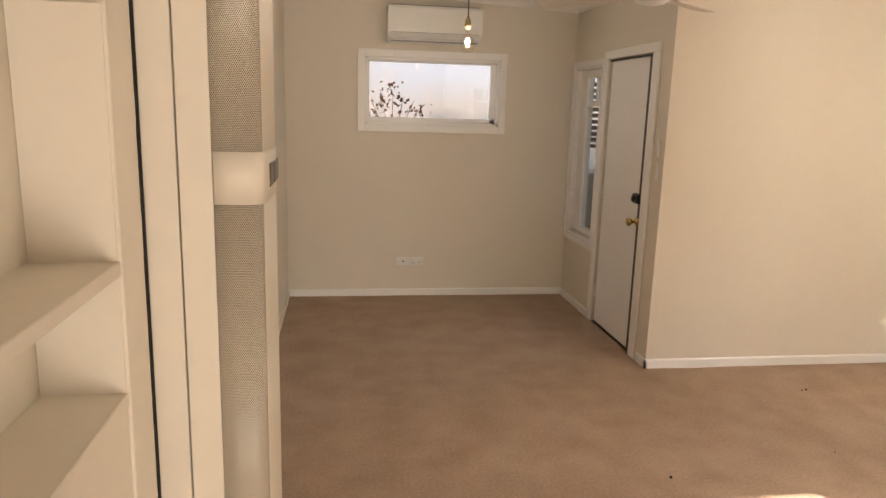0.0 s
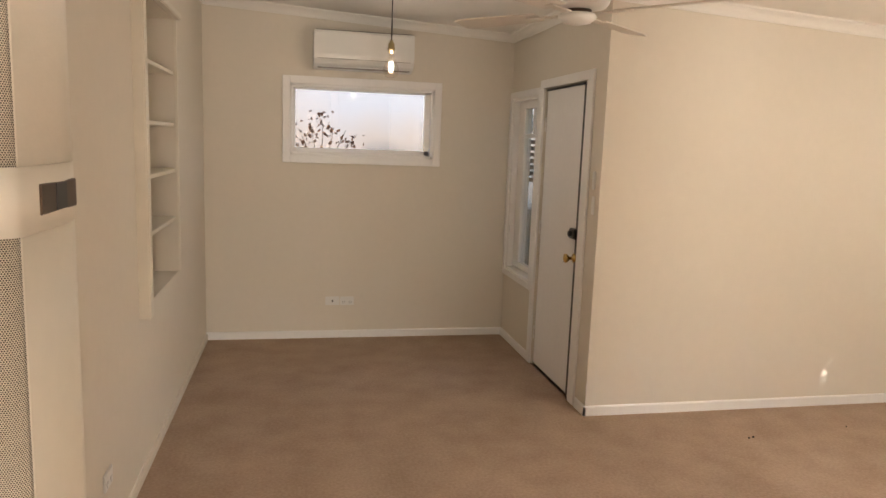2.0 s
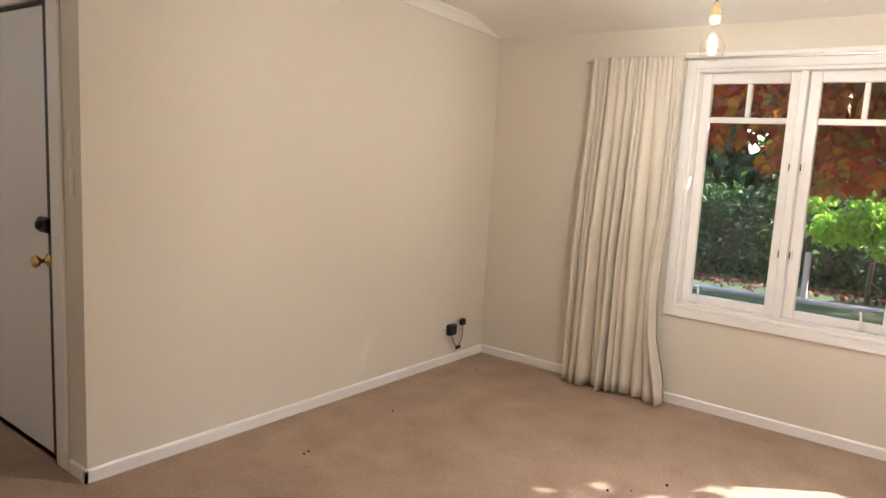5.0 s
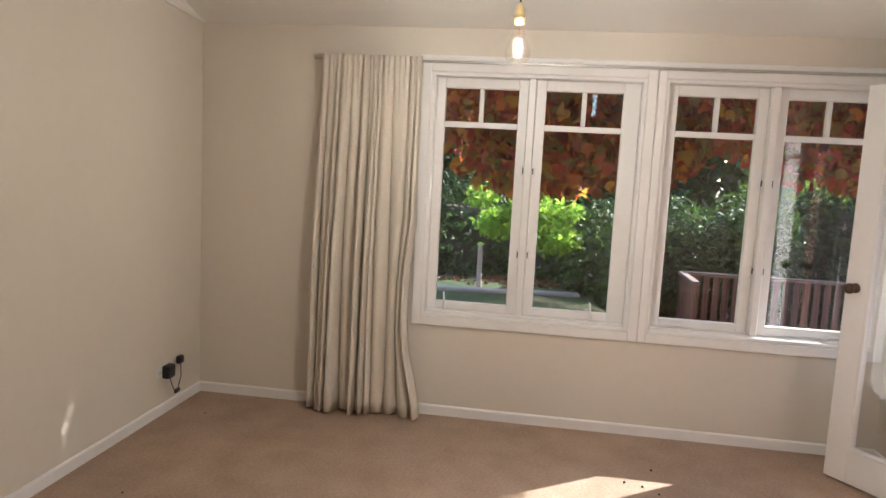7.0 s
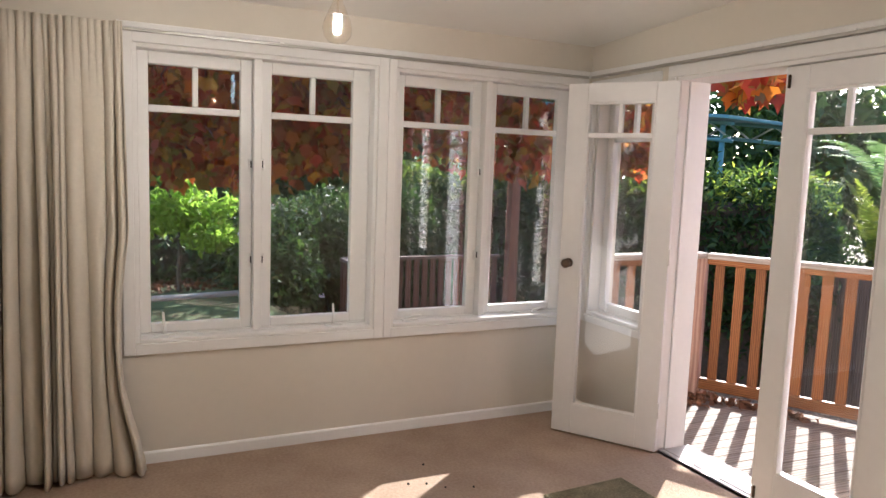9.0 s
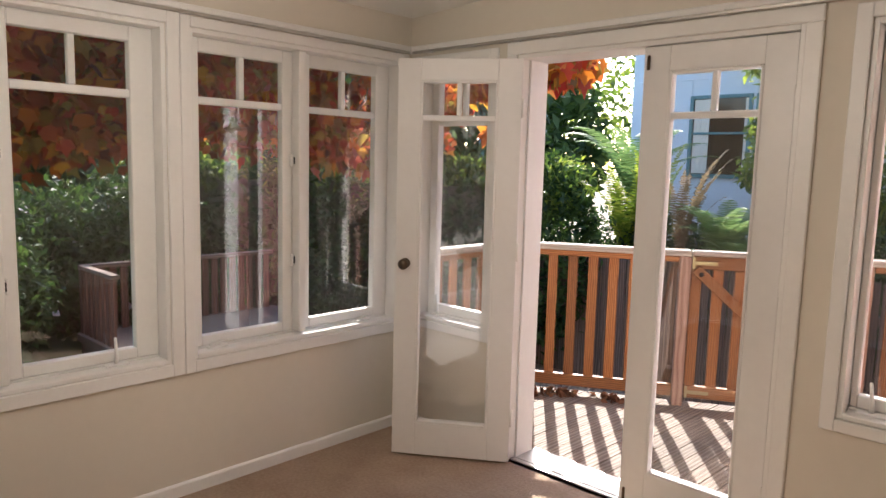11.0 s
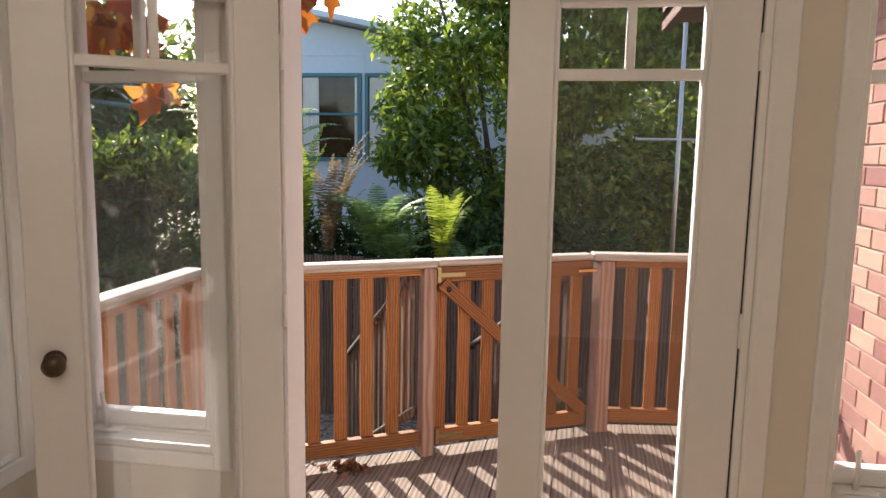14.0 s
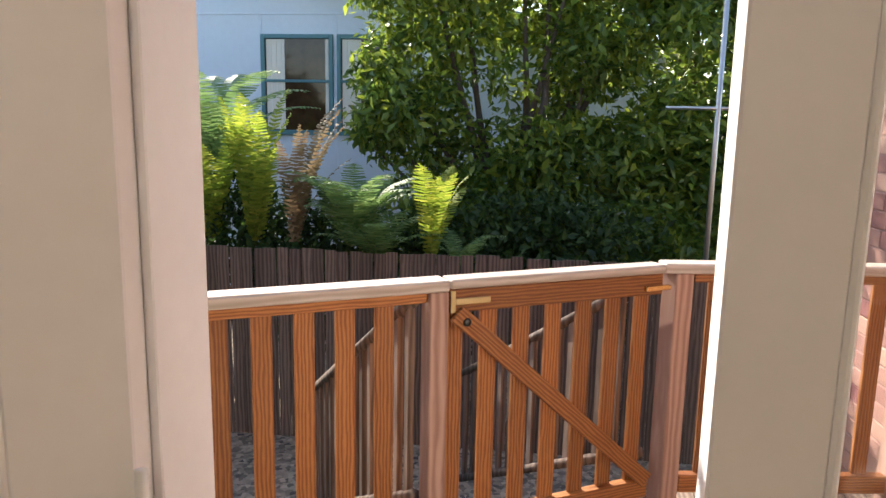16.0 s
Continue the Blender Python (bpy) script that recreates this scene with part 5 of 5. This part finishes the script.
boxes("backdrop", [(-1.5, 3.2, 7.6, 7.65, 0.9, 3.6)], glow_board_mat(), None, 0)
tagged(bpy.data.objects["backdrop"], "glowing board painted as bright haze outside the high window", "backdrop", kind="structure")
spr = empty("twiggy_bush", Matrix.Identity(4), "sparse bush close outside the high window", "bush")
leaves("foliage", [(0.52, 6.62, 1.75, 0.20, 0.08, 0.16), (0.75, 6.62, 1.66, 0.16, 0.08, 0.12), (0.42, 6.62, 1.6, 0.15, 0.08, 0.1)], 95, 0.045, M_LITTER, "", "", seed=51, parent=spr, shell=0.1, aspect=0.6)
for k in range(7):
    tube("twig", [(0.6 + 0.005 * k, 6.66, -1.12), (0.6 + 0.02 * k, 6.64, 1.1), (0.55 + 0.05 * (k - 3), 6.64, 1.5), (0.55 + 0.1 * (k - 3), 6.63, 1.78 - 0.03 * abs(k - 3))], [0.012, 0.006, 0.004, 0.002], M_BARK, spr, 5)


# ---- indoors: things ----
def pendant(x, y, z_socket, label):
    """A bare filament bulb on a flex: z_socket is the height of the brass holder's middle."""
    p = empty("pendant_light", Matrix.Translation((x, y, 0)), label, "pendant light", "pendant bulbs")
    top = roof_z(x)
    lathe("rose", [(0, top + 0.004), (0.045, top + 0.004), (0.045, top - 0.012), (0.02, top - 0.04), (0.006, top - 0.045), (0, top - 0.045)], M_PLASTIC, p)
    tube("flex", [(0, 0, top - 0.04), (0, 0, z_socket + 0.03)], 0.0035, M_DARK, p, 6)
    z = z_socket
    lathe("holder", [(0, z + 0.045), (0.009, z + 0.045), (0.012, z + 0.03), (0.019, z + 0.024), (0.019, z + 0.0), (0.023, z - 0.002), (0.023, z - 0.012), (0.018, z - 0.014), (0.018, z - 0.03), (0, z - 0.03)], M_AGED, p)
    b = z - 0.03
    lathe("bulb", [(0.014, b), (0.016, b - 0.02), (0.028, b - 0.045), (0.042, b - 0.075), (0.047, b - 0.10), (0.042, b - 0.125), (0.026, b - 0.143), (0, b - 0.148)], M_BULB, p)
    bm = bmesh.new()
    for k in range(8):
        a = 2 * math.pi * k / 8
        r = 0.011
        put_box(bm, r * math.cos(a) - 0.0012, r * math.cos(a) + 0.0012, r * math.sin(a) - 0.0012, r * math.sin(a) + 0.0012, b - 0.115, b - 0.055)
    finish("filament", bm, M_FILAMENT, p)
    tube("stem", [(0, 0, b), (0, 0, b - 0.06)], 0.004, M_BULB, p, 6)
    return p


pendant(0.893, 4.745, 2.19, "clear filament bulb on a brass holder and dark flex, lit")
pendant(3.571, 2.326, 2.085, "clear filament bulb hanging low from the ceiling, lit")

# ceiling fan
FX, FY = 1.53, 3.42
fan = empty("ceiling_fan", Matrix.Translation((FX, FY, 0)), "white ceiling fan with four blades, at rest", "ceiling fan")
top = roof_z(FX)
lathe("canopy", [(0, top + 0.01), (0.065, top + 0.01), (0.06, top - 0.03), (0.02, top - 0.05), (0, top - 0.05)], M_PLASTIC, fan)
lathe("rod", [(0, top - 0.04), (0.012, top - 0.04), (0.012, 2.322), (0, 2.322)], M_PLASTIC, fan, None, 12)
lathe("motor", [(0, 2.347), (0.04, 2.342), (0.06, 2.334), (0.115, 2.317), (0.135, 2.292), (0.135, 2.257), (0.12, 2.237), (0.08, 2.227), (0, 2.224)], M_PLASTIC, fan)
lathe("collar", [(0, 2.226), (0.06, 2.226), (0.06, 2.212), (0, 2.212)], M_BRONZE, fan)
lathe("cap", [(0, 2.212), (0.075, 2.210), (0.085, 2.197), (0.06, 2.174), (0.02, 2.165), (0, 2.164)], M_PLASTIC, fan)
M_BLADE = mat("fan_blade_paint", (0.68, 0.63, 0.56), 0.35, var=0.03)
for k in range(4):
    m = Matrix.Rotation(radians(40 + 90 * k), 4, "Z") @ Matrix.Translation((0, 0, 2.212))
    bm = bmesh.new()
    n = 10
    tv, bv = [], []
    for j in range(n + 1):
        t = j / n
        x = 0.19 + 0.44 * t
        hw = (0.045 + 0.022 * t) * (1 if t < 0.92 else 0.75)
        tv.append([bm.verts.new((x, s * hw, s * hw * 0.16 + 0.003)) for s in (-1, 1)])
        bv.append([bm.verts.new((x, s * hw, s * hw * 0.16 - 0.003)) for s in (-1, 1)])
    for j in range(n):
        bm.faces.new((tv[j][0], tv[j + 1][0], tv[j + 1][1], tv[j][1]))
        bm.faces.new((bv[j][1], bv[j + 1][1], bv[j + 1][0], bv[j][0]))
        for s in (0, 1):
            bm.faces.new((tv[j][s], tv[j + 1][s], bv[j + 1][s], bv[j][s]))
    for j in (0, n):
        bm.faces.new((tv[j][0], tv[j][1], bv[j][1], bv[j][0]))
    bmesh.ops.recalc_face_normals(bm, faces=bm.faces[:])
    finish("blade", bm, M_BLADE, fan, at=m)
    boxes("blade_iron", [(0.09, 0.25, -0.022, 0.022, -0.008, -0.002)], M_BLADE, fan, 0.002, m)

# air conditioner
ac = empty("air_conditioner", Matrix.Translation((0.46, BACK, 2.175)), "white wall-mounted split air conditioner", "air conditioner")
bm = bmesh.new()
prof = [(0, 0.0), (-0.10, 0.0), (-0.17, 0.03), (-0.205, 0.07), (-0.21, 0.10), (-0.205, 0.265), (-0.19, 0.28), (0, 0.28)]
for a, b in ((0, 0.77),):
    f = [bm.verts.new((a, y, z)) for y, z in prof]
    g = [bm.verts.new((b, y, z)) for y, z in prof]
    bm.faces.new(f)
    bm.faces.new(g[::-1])
    for k in range(len(prof)):
        bm.faces.new((f[k], f[k - 1], g[k - 1], g[k]))
bmesh.ops.recalc_face_normals(bm, faces=bm.faces[:])
bmesh.ops.bevel(bm, geom=bm.edges[:], offset=0.006, segments=2, affect="EDGES", clamp_overlap=True)
finish("body", bm, M_PLASTIC, ac)
boxes("louvre", [(0.03, 0.74, -0.195, -0.189, 0.036, 0.04), (0.04, 0.68, -0.182, -0.125, 0.010, 0.018)], M_PLASTIC, ac, 0.001)
boxes("vent_slot", [(0.028, 0.742, -0.208, -0.18, 0.068, 0.071), (0.03, 0.74, -0.172, -0.11, 0.004, 0.009)], M_GREY, ac, 0)
boxes("intake_grille", [(0.02, 0.75, -0.18, -0.02, 0.280, 0.286)], M_GREY, ac, 0)

# smoke alarm
lathe("smoke_alarm", [(0, 0.004), (0.055, 0.004), (0.055, -0.012), (0.045, -0.03), (0.02, -0.034), (0, -0.034)], M_PLASTIC, None, Matrix.Translation((-0.12, 5.75, roof_z(-0.12))))
tagged(bpy.data.objects["smoke_alarm"], "small round white smoke alarm on the ceiling", "smoke alarm")


# sockets and switches
def plate(name, m, w, h, label, slots, group="", rocker=False):
    p = empty(name, m, label, "socket" if "socket" in name else "switch", group)
    boxes("plate", [(-w / 2, w / 2, -0.009, 0, -h / 2, h / 2)], M_PLASTIC, p, 0.003, segments=2)
    for x in slots:
        if rocker:
            boxes("rocker", [(x - 0.007, x + 0.007, -0.013, -0.009, -0.012, 0.012)], M_PLASTIC, p, 0.002)
        else:
            boxes("slot", [(x - 0.011, x - 0.008, -0.0095, -0.006, -0.012, 0.0), (x + 0.008, x + 0.011, -0.0095, -0.006, -0.012, 0.0), (x - 0.0015, x + 0.0015, -0.0095, -0.006, -0.026, -0.016)], M_DARK, p, 0)
            boxes("rocker", [(x - 0.006, x + 0.006, -0.012, -0.009, 0.014, 0.027)], M_PLASTIC, p, 0.001)
    return p


plate("aerial_socket", Matrix.Translation((0.632, BACK, 0.313)), 0.114, 0.072, "white aerial socket plate", [], "wall sockets")
lathe("aerial_jack", [(0, 0), (0.008, 0), (0.007, 0.012), (0, 0.012)], M_DARK, bpy.data.objects["aerial_socket"], Matrix.Translation((0, -0.008, 0)) @ Matrix.Rotation(radians(90), 4, "X"), 12)
plate("power_socket", Matrix.Translation((0.752, BACK, 0.312)), 0.114, 0.072, "white double power socket", [-0.028, 0.028], "wall sockets")
plate("power_socket", Matrix.Translation((4.60, NORTH, 0.262)), 0.114, 0.072, "white double power socket with a charger in it", [-0.028, 0.028], "wall sockets")
plate("power_socket", Matrix.Translation((LEFT, 3.22, 0.30)) @ Matrix.Rotation(radians(90), 4, "Z"), 0.114, 0.072, "white double power socket low on the wall", [-0.028, 0.028], "wall sockets")
plate("light_switch", Matrix.Translation((DOORX, 4.415, 1.45)) @ Matrix.Rotation(radians(-90), 4, "Z"), 0.036, 0.11, "narrow white light switch", [0], "light switches", True)
plate("light_switch", Matrix.Translation((DOORX, 4.405, 1.30)) @ Matrix.Rotation(radians(-90), 4, "Z"), 0.036, 0.11, "narrow white light switch", [0], "light switches", True)
ch = empty("charger", Matrix.Translation((4.63, NORTH - 0.01, 0.25)), "black plug-in charger with a looped cable", "charger")
boxes("body", [(-0.038, 0.038, -0.045, 0, -0.035, 0.042)], M_DARK, ch, 0.006, segments=2)
boxes("plug", [(0.115, 0.165, -0.03, 0.0, 0.012, 0.06)], M_DARK, ch, 0.006, segments=2)
tube("cable", [(0.0, -0.03, -0.035), (0.015, -0.035, -0.085), (0.05, -0.03, -0.13), (0.09, -0.03, -0.125), (0.125, -0.03, -0.06), (0.14, -0.02, 0.015)], 0.003, M_DARK, ch, 6)
boxes("connector", [(0.055, 0.105, -0.038, -0.022, -0.15, -0.125)], M_DARK, ch, 0.004)

# curtain
cu = empty("curtain", Matrix.Identity(4), "drawn-back unbleached calico curtain with pencil pleats", "curtain")
bm = bmesh.new()
NU, NZ = 300, 30
rng = random.Random(4)
knots = [0.0]
while knots[-1] < 1.0:
    knots.append(knots[-1] + rng.choice((0.045, 0.06, 0.08, 0.11, 0.15)))
depth = [rng.uniform(0.35, 1.0) for _ in knots]


def fold(s):
    """Round ridges between sharp valleys, each fold with its own width and depth."""
    for k in range(len(knots) - 1):
        if s <= knots[k + 1]:
            u = (s - knots[k]) / (knots[k + 1] - knots[k])
            return depth[k] * math.sin(math.pi * u) ** 0.5 if 0 < u < 1 else 0.0
    return 0.0


rows = []
for j in range(NZ + 1):
    t = j / NZ
    z = 2.145 - 2.132 * t
    row = []
    for k in range(NU + 1):
        s = k / NU
        w = s + 0.012 * math.sin(t * 3.2 + s * 21) * min(t * 2, 1)
        y = 3.535 - 0.60 * s + 0.035 * t * (1 - 2 * s) - 0.06 * max(s - 0.85, 0) * max(t - 0.8, 0) * 25 + 0.05 * max(s - 0.75, 0) * 4 * math.sin(math.pi * min(max((t - 0.45) / 0.5, 0), 1))
        pleat = 0.02 * abs(math.sin(s * 62)) ** 0.7 * max(0, 1 - t * 7)
        big = (0.03 + 0.115 * min(t * 1.8, 1)) * fold(min(max(w, 0), 1))
        x = 5.0 - pleat - big + 0.01 * math.sin(s * 17 + t * 2)
        row.append(bm.verts.new((min(x, 5.04), y, z + 0.012 * math.sin(s * 40) * (j == NZ) * 0.5)))
    rows.append(row)
for a, b in zip(rows, rows[1:]):
    for k in range(NU):
        bm.faces.new((a[k], a[k + 1], b[k + 1], b[k]))
c = finish("cloth", bm, M_CURTAIN, cu, True)
so = c.modifiers.new("thick", "SOLIDIFY")
so.thickness = 0.003

# door mat
mt = empty("door_mat", Matrix.Translation((3.80, 0.90, 0)) @ Matrix.Rotation(radians(3), 4, "Z"), "coarse woven brown and green door mat", "door mat")
boxes("pile", [(-0.22, 0.22, -0.22, 0.22, 0.002, 0.014)], M_MAT, mt, 0.004)
boxes("border", [(-0.24, -0.22, -0.24, 0.24, 0.001, 0.012), (0.22, 0.24, -0.24, 0.24, 0.001, 0.012), (-0.22, 0.22, -0.24, -0.22, 0.001, 0.012), (-0.22, 0.22, 0.22, 0.24, 0.001, 0.012)], M_MAT, mt, 0.003)

# crumbs on the carpet
cr = random.Random(9)
bm = bmesh.new()
for k in range(26):
    x, y, s = cr.uniform(1.2, 4.7), cr.uniform(1.4, 4.1), cr.uniform(0.004, 0.009)
    bmesh.ops.create_icosphere(bm, subdivisions=1, radius=s, matrix=Matrix.Translation((x, y, s * 0.6)))
tagged(finish("carpet_crumbs", bm, M_GAP), "small dark bits of leaf and grit on the carpet", "debris", kind="stuff")

# ---- wall heater ----
ht = empty("wall_heater", Matrix.Identity(4), "tall cream gas wall heater with punched front and a display", "heater")
R = 0.03
HX0, HX1, HY0, HY1 = -0.16, -0.062, 1.62, 1.95
face = [(HX0, HY0), (-0.125, HY0)]
face += [(HX1 - R + R * math.sin(radians(a)), HY0 + R - R * math.cos(radians(a))) for a in range(0, 91, 15)]
face += [(HX1 + 0.004, 1.75), (HX1 + 0.006, 1.83), (HX1 + 0.003, 1.88), (HX1 - 0.006, 1.93), (HX1 - 0.03, HY1), (-0.16, HY1 + 0.004)]


def bowed(name, z0, z1, material, out=0.0, a=0, b=None):
    pts = face[a:b]
    bm = bmesh.new()
    uv = bm.loops.layers.uv.new("uv")
    run = [0.0]
    for p, q in zip(pts, pts[1:]):
        run.append(run[-1] + math.hypot(q[0] - p[0], q[1] - p[1]))
    lo = [bm.verts.new((x + out, y - out, z0)) for x, y in pts]
    hi = [bm.verts.new((x + out, y - out, z1)) for x, y in pts]
    for k in range(len(pts) - 1):
        f = bm.faces.new((lo[k], lo[k + 1], hi[k + 1], hi[k]))
        for lp, (uu, vv) in zip(f.loops, ((run[k], z0), (run[k + 1], z0), (run[k + 1], z1), (run[k], z1))):
            lp[uv].uv = (uu, vv)
    ob = finish(name, bm, material, ht, True)
    s = ob.modifiers.new("thick", "SOLIDIFY")
    s.thickness, s.offset = 0.003, -1
    return ob


for zz in ((0.12, 1.474), (1.578, 2.24)):
    bowed("grille", *zz, M_PUNCHED, b=8)
    bowed("front", *zz, M_SHELF, a=7)
bowed("band", 1.472, 1.580, M_SHELF, 0.002)
bowed("plinth", 0.02, 0.12, M_SHELF, 0.002)
boxes("side_panel", [(-0.225, HX0, HY0 - 0.002, HY0 + 0.02, 0.0, 2.24), (-0.2945, -0.229, HY0, HY0 + 0.02, 0.0, 2.24)], M_SHELF, ht, 0.0015)
boxes("case", [(-0.36, -0.10, HY0 + 0.03, HY1 - 0.01, 0.0, 2.24)], M_SHELF, ht, 0)
boxes("top_plate", [(-0.36, HX1 - 0.002, HY0, HY1, 2.24, 2.26)], M_SHELF, ht, 0.003)
boxes("display", [(HX1 + 0.001, HX1 + 0.008, 1.715, 1.90, 1.498, 1.550)], M_BRONZE, ht, 0.002)
boxes("display_window", [(HX1 + 0.0081, HX1 + 0.0095, 1.785, 1.84, 1.501, 1.547)], M_DARK, ht, 0)
boxes("dark_joint", [(-0.318, -0.295, 1.606, 1.63, 0.0, 2.3)], M_GAP, None, 0)
tagged(bpy.data.objects["dark_joint"], "ragged dark gap between shelves and heater", "trim", kind="structure")
boxes("shelf_stile", [(NEAR - 0.004, NEAR + 0.006, 1.454, 1.596, 0.0, 2.35)], M_SHELF, None, 0.003)
tagged(bpy.data.objects["shelf_stile"], "cream painted stile at the end of the shelves", "trim", kind="structure")
boxes("shelf_lip", [(NEAR - 0.002, NEAR + 0.004, 0.3, 1.453, z - 0.026, z + 0.001) for z in (1.14, 1.391, 1.86)], M_SHELF, None, 0.002)
tagged(bpy.data.objects["shelf_lip"], "cream painted lipping on the shelf edges", "trim", kind="structure")

# niche shelves and its casing
nc = empty("niche_shelves", Matrix.Identity(4), "white painted shelves built into the wall niche, empty", "shelves")
for z in (1.14, 1.43, 1.70, 2.0):
    boxes("shelf", [(LEFT - 0.298, LEFT - 0.006, 3.935, 4.945, z - 0.022, z)], M_SHELF, nc, 0.003)
boxes("casing", [(LEFT - 0.01, LEFT + 0.052, 3.86, 3.93, 0.77, 2.33), (LEFT, LEFT + 0.012, 4.95, 4.99, 0.80, 2.33), (LEFT, LEFT + 0.04, 3.93, 4.99, 2.30, 2.34)], M_SHELF, nc, 0.008, segments=2)

# cracks and scuffs on the joinery: a run of chipped filler along the dark gap
cr = random.Random(3)
bm = bmesh.new()
for k in range(34):
    z = cr.uniform(0.2, 2.2)
    put_box(bm, -0.3165, -0.3005 + cr.uniform(0.0, 0.004), 1.6005, 1.6055, z, z + cr.uniform(0.02, 0.12))
tagged(finish("chipped_filler", bm, M_SHELF), "chipped filler in the gap", "trim", kind="stuff")

# ---- brick wing, last ----
bw = empty("brick_wing", Matrix.Identity(4), "red brick wing of the house with pale raked mortar", "house wall", kind="structure")
BX, BY0, BY1 = 2.20, -3.485, 0.05
boxes("mortar_bed", [(1.0, BX - 0.007, BY0 + 0.012, BY1 - 0.002, -1.15, 2.62)], M_MORTAR, bw, 0)
bm = bmesh.new()
put_box(bm, -0.05, 0.0, -0.1165, 0.1165, -0.0395, 0.0395)
bmesh.ops.bevel(bm, geom=bm.edges[:], offset=0.004, segments=1, affect="EDGES")
brick = finish("brick", bm, M_BRICK, bw)
proto = brick.data
first = True
rest = bmesh.new()
rb = random.Random(2)
count = 0
for c in range(44):
    z = -1.10 + 0.086 * c
    if z > 2.60:
        break
    for k in range(16):
        y = BY1 - 0.115 - 0.24 * k - (0.12 if c % 2 else 0)
        if y - 0.115 < BY0 - 0.01:
            continue
        j = Matrix.Translation((BX + rb.uniform(-0.003, 0.002), y, z))
        if z > 0.0 and count < 300 and y > -2.95:
            if first:
                brick.matrix_basis, first = j, False
            else:
                o = new("brick", proto)
                o.parent = bw
                o.matrix_basis = j
            count += 1
        else:
            put_box(rest, -0.05, 0.0, -0.1165, 0.1165, -0.0395, 0.0395, j)
tagged(finish("brick_courses", rest, M_BRICK, bw), kind="stuff")
boxes("eave", [(1.0, 2.70, -3.9, -0.4, 2.62, 2.70), (2.63, 2.70, -3.9, -0.4, 2.55, 2.80)], M_GREENSTAIN, bw, 0.004)
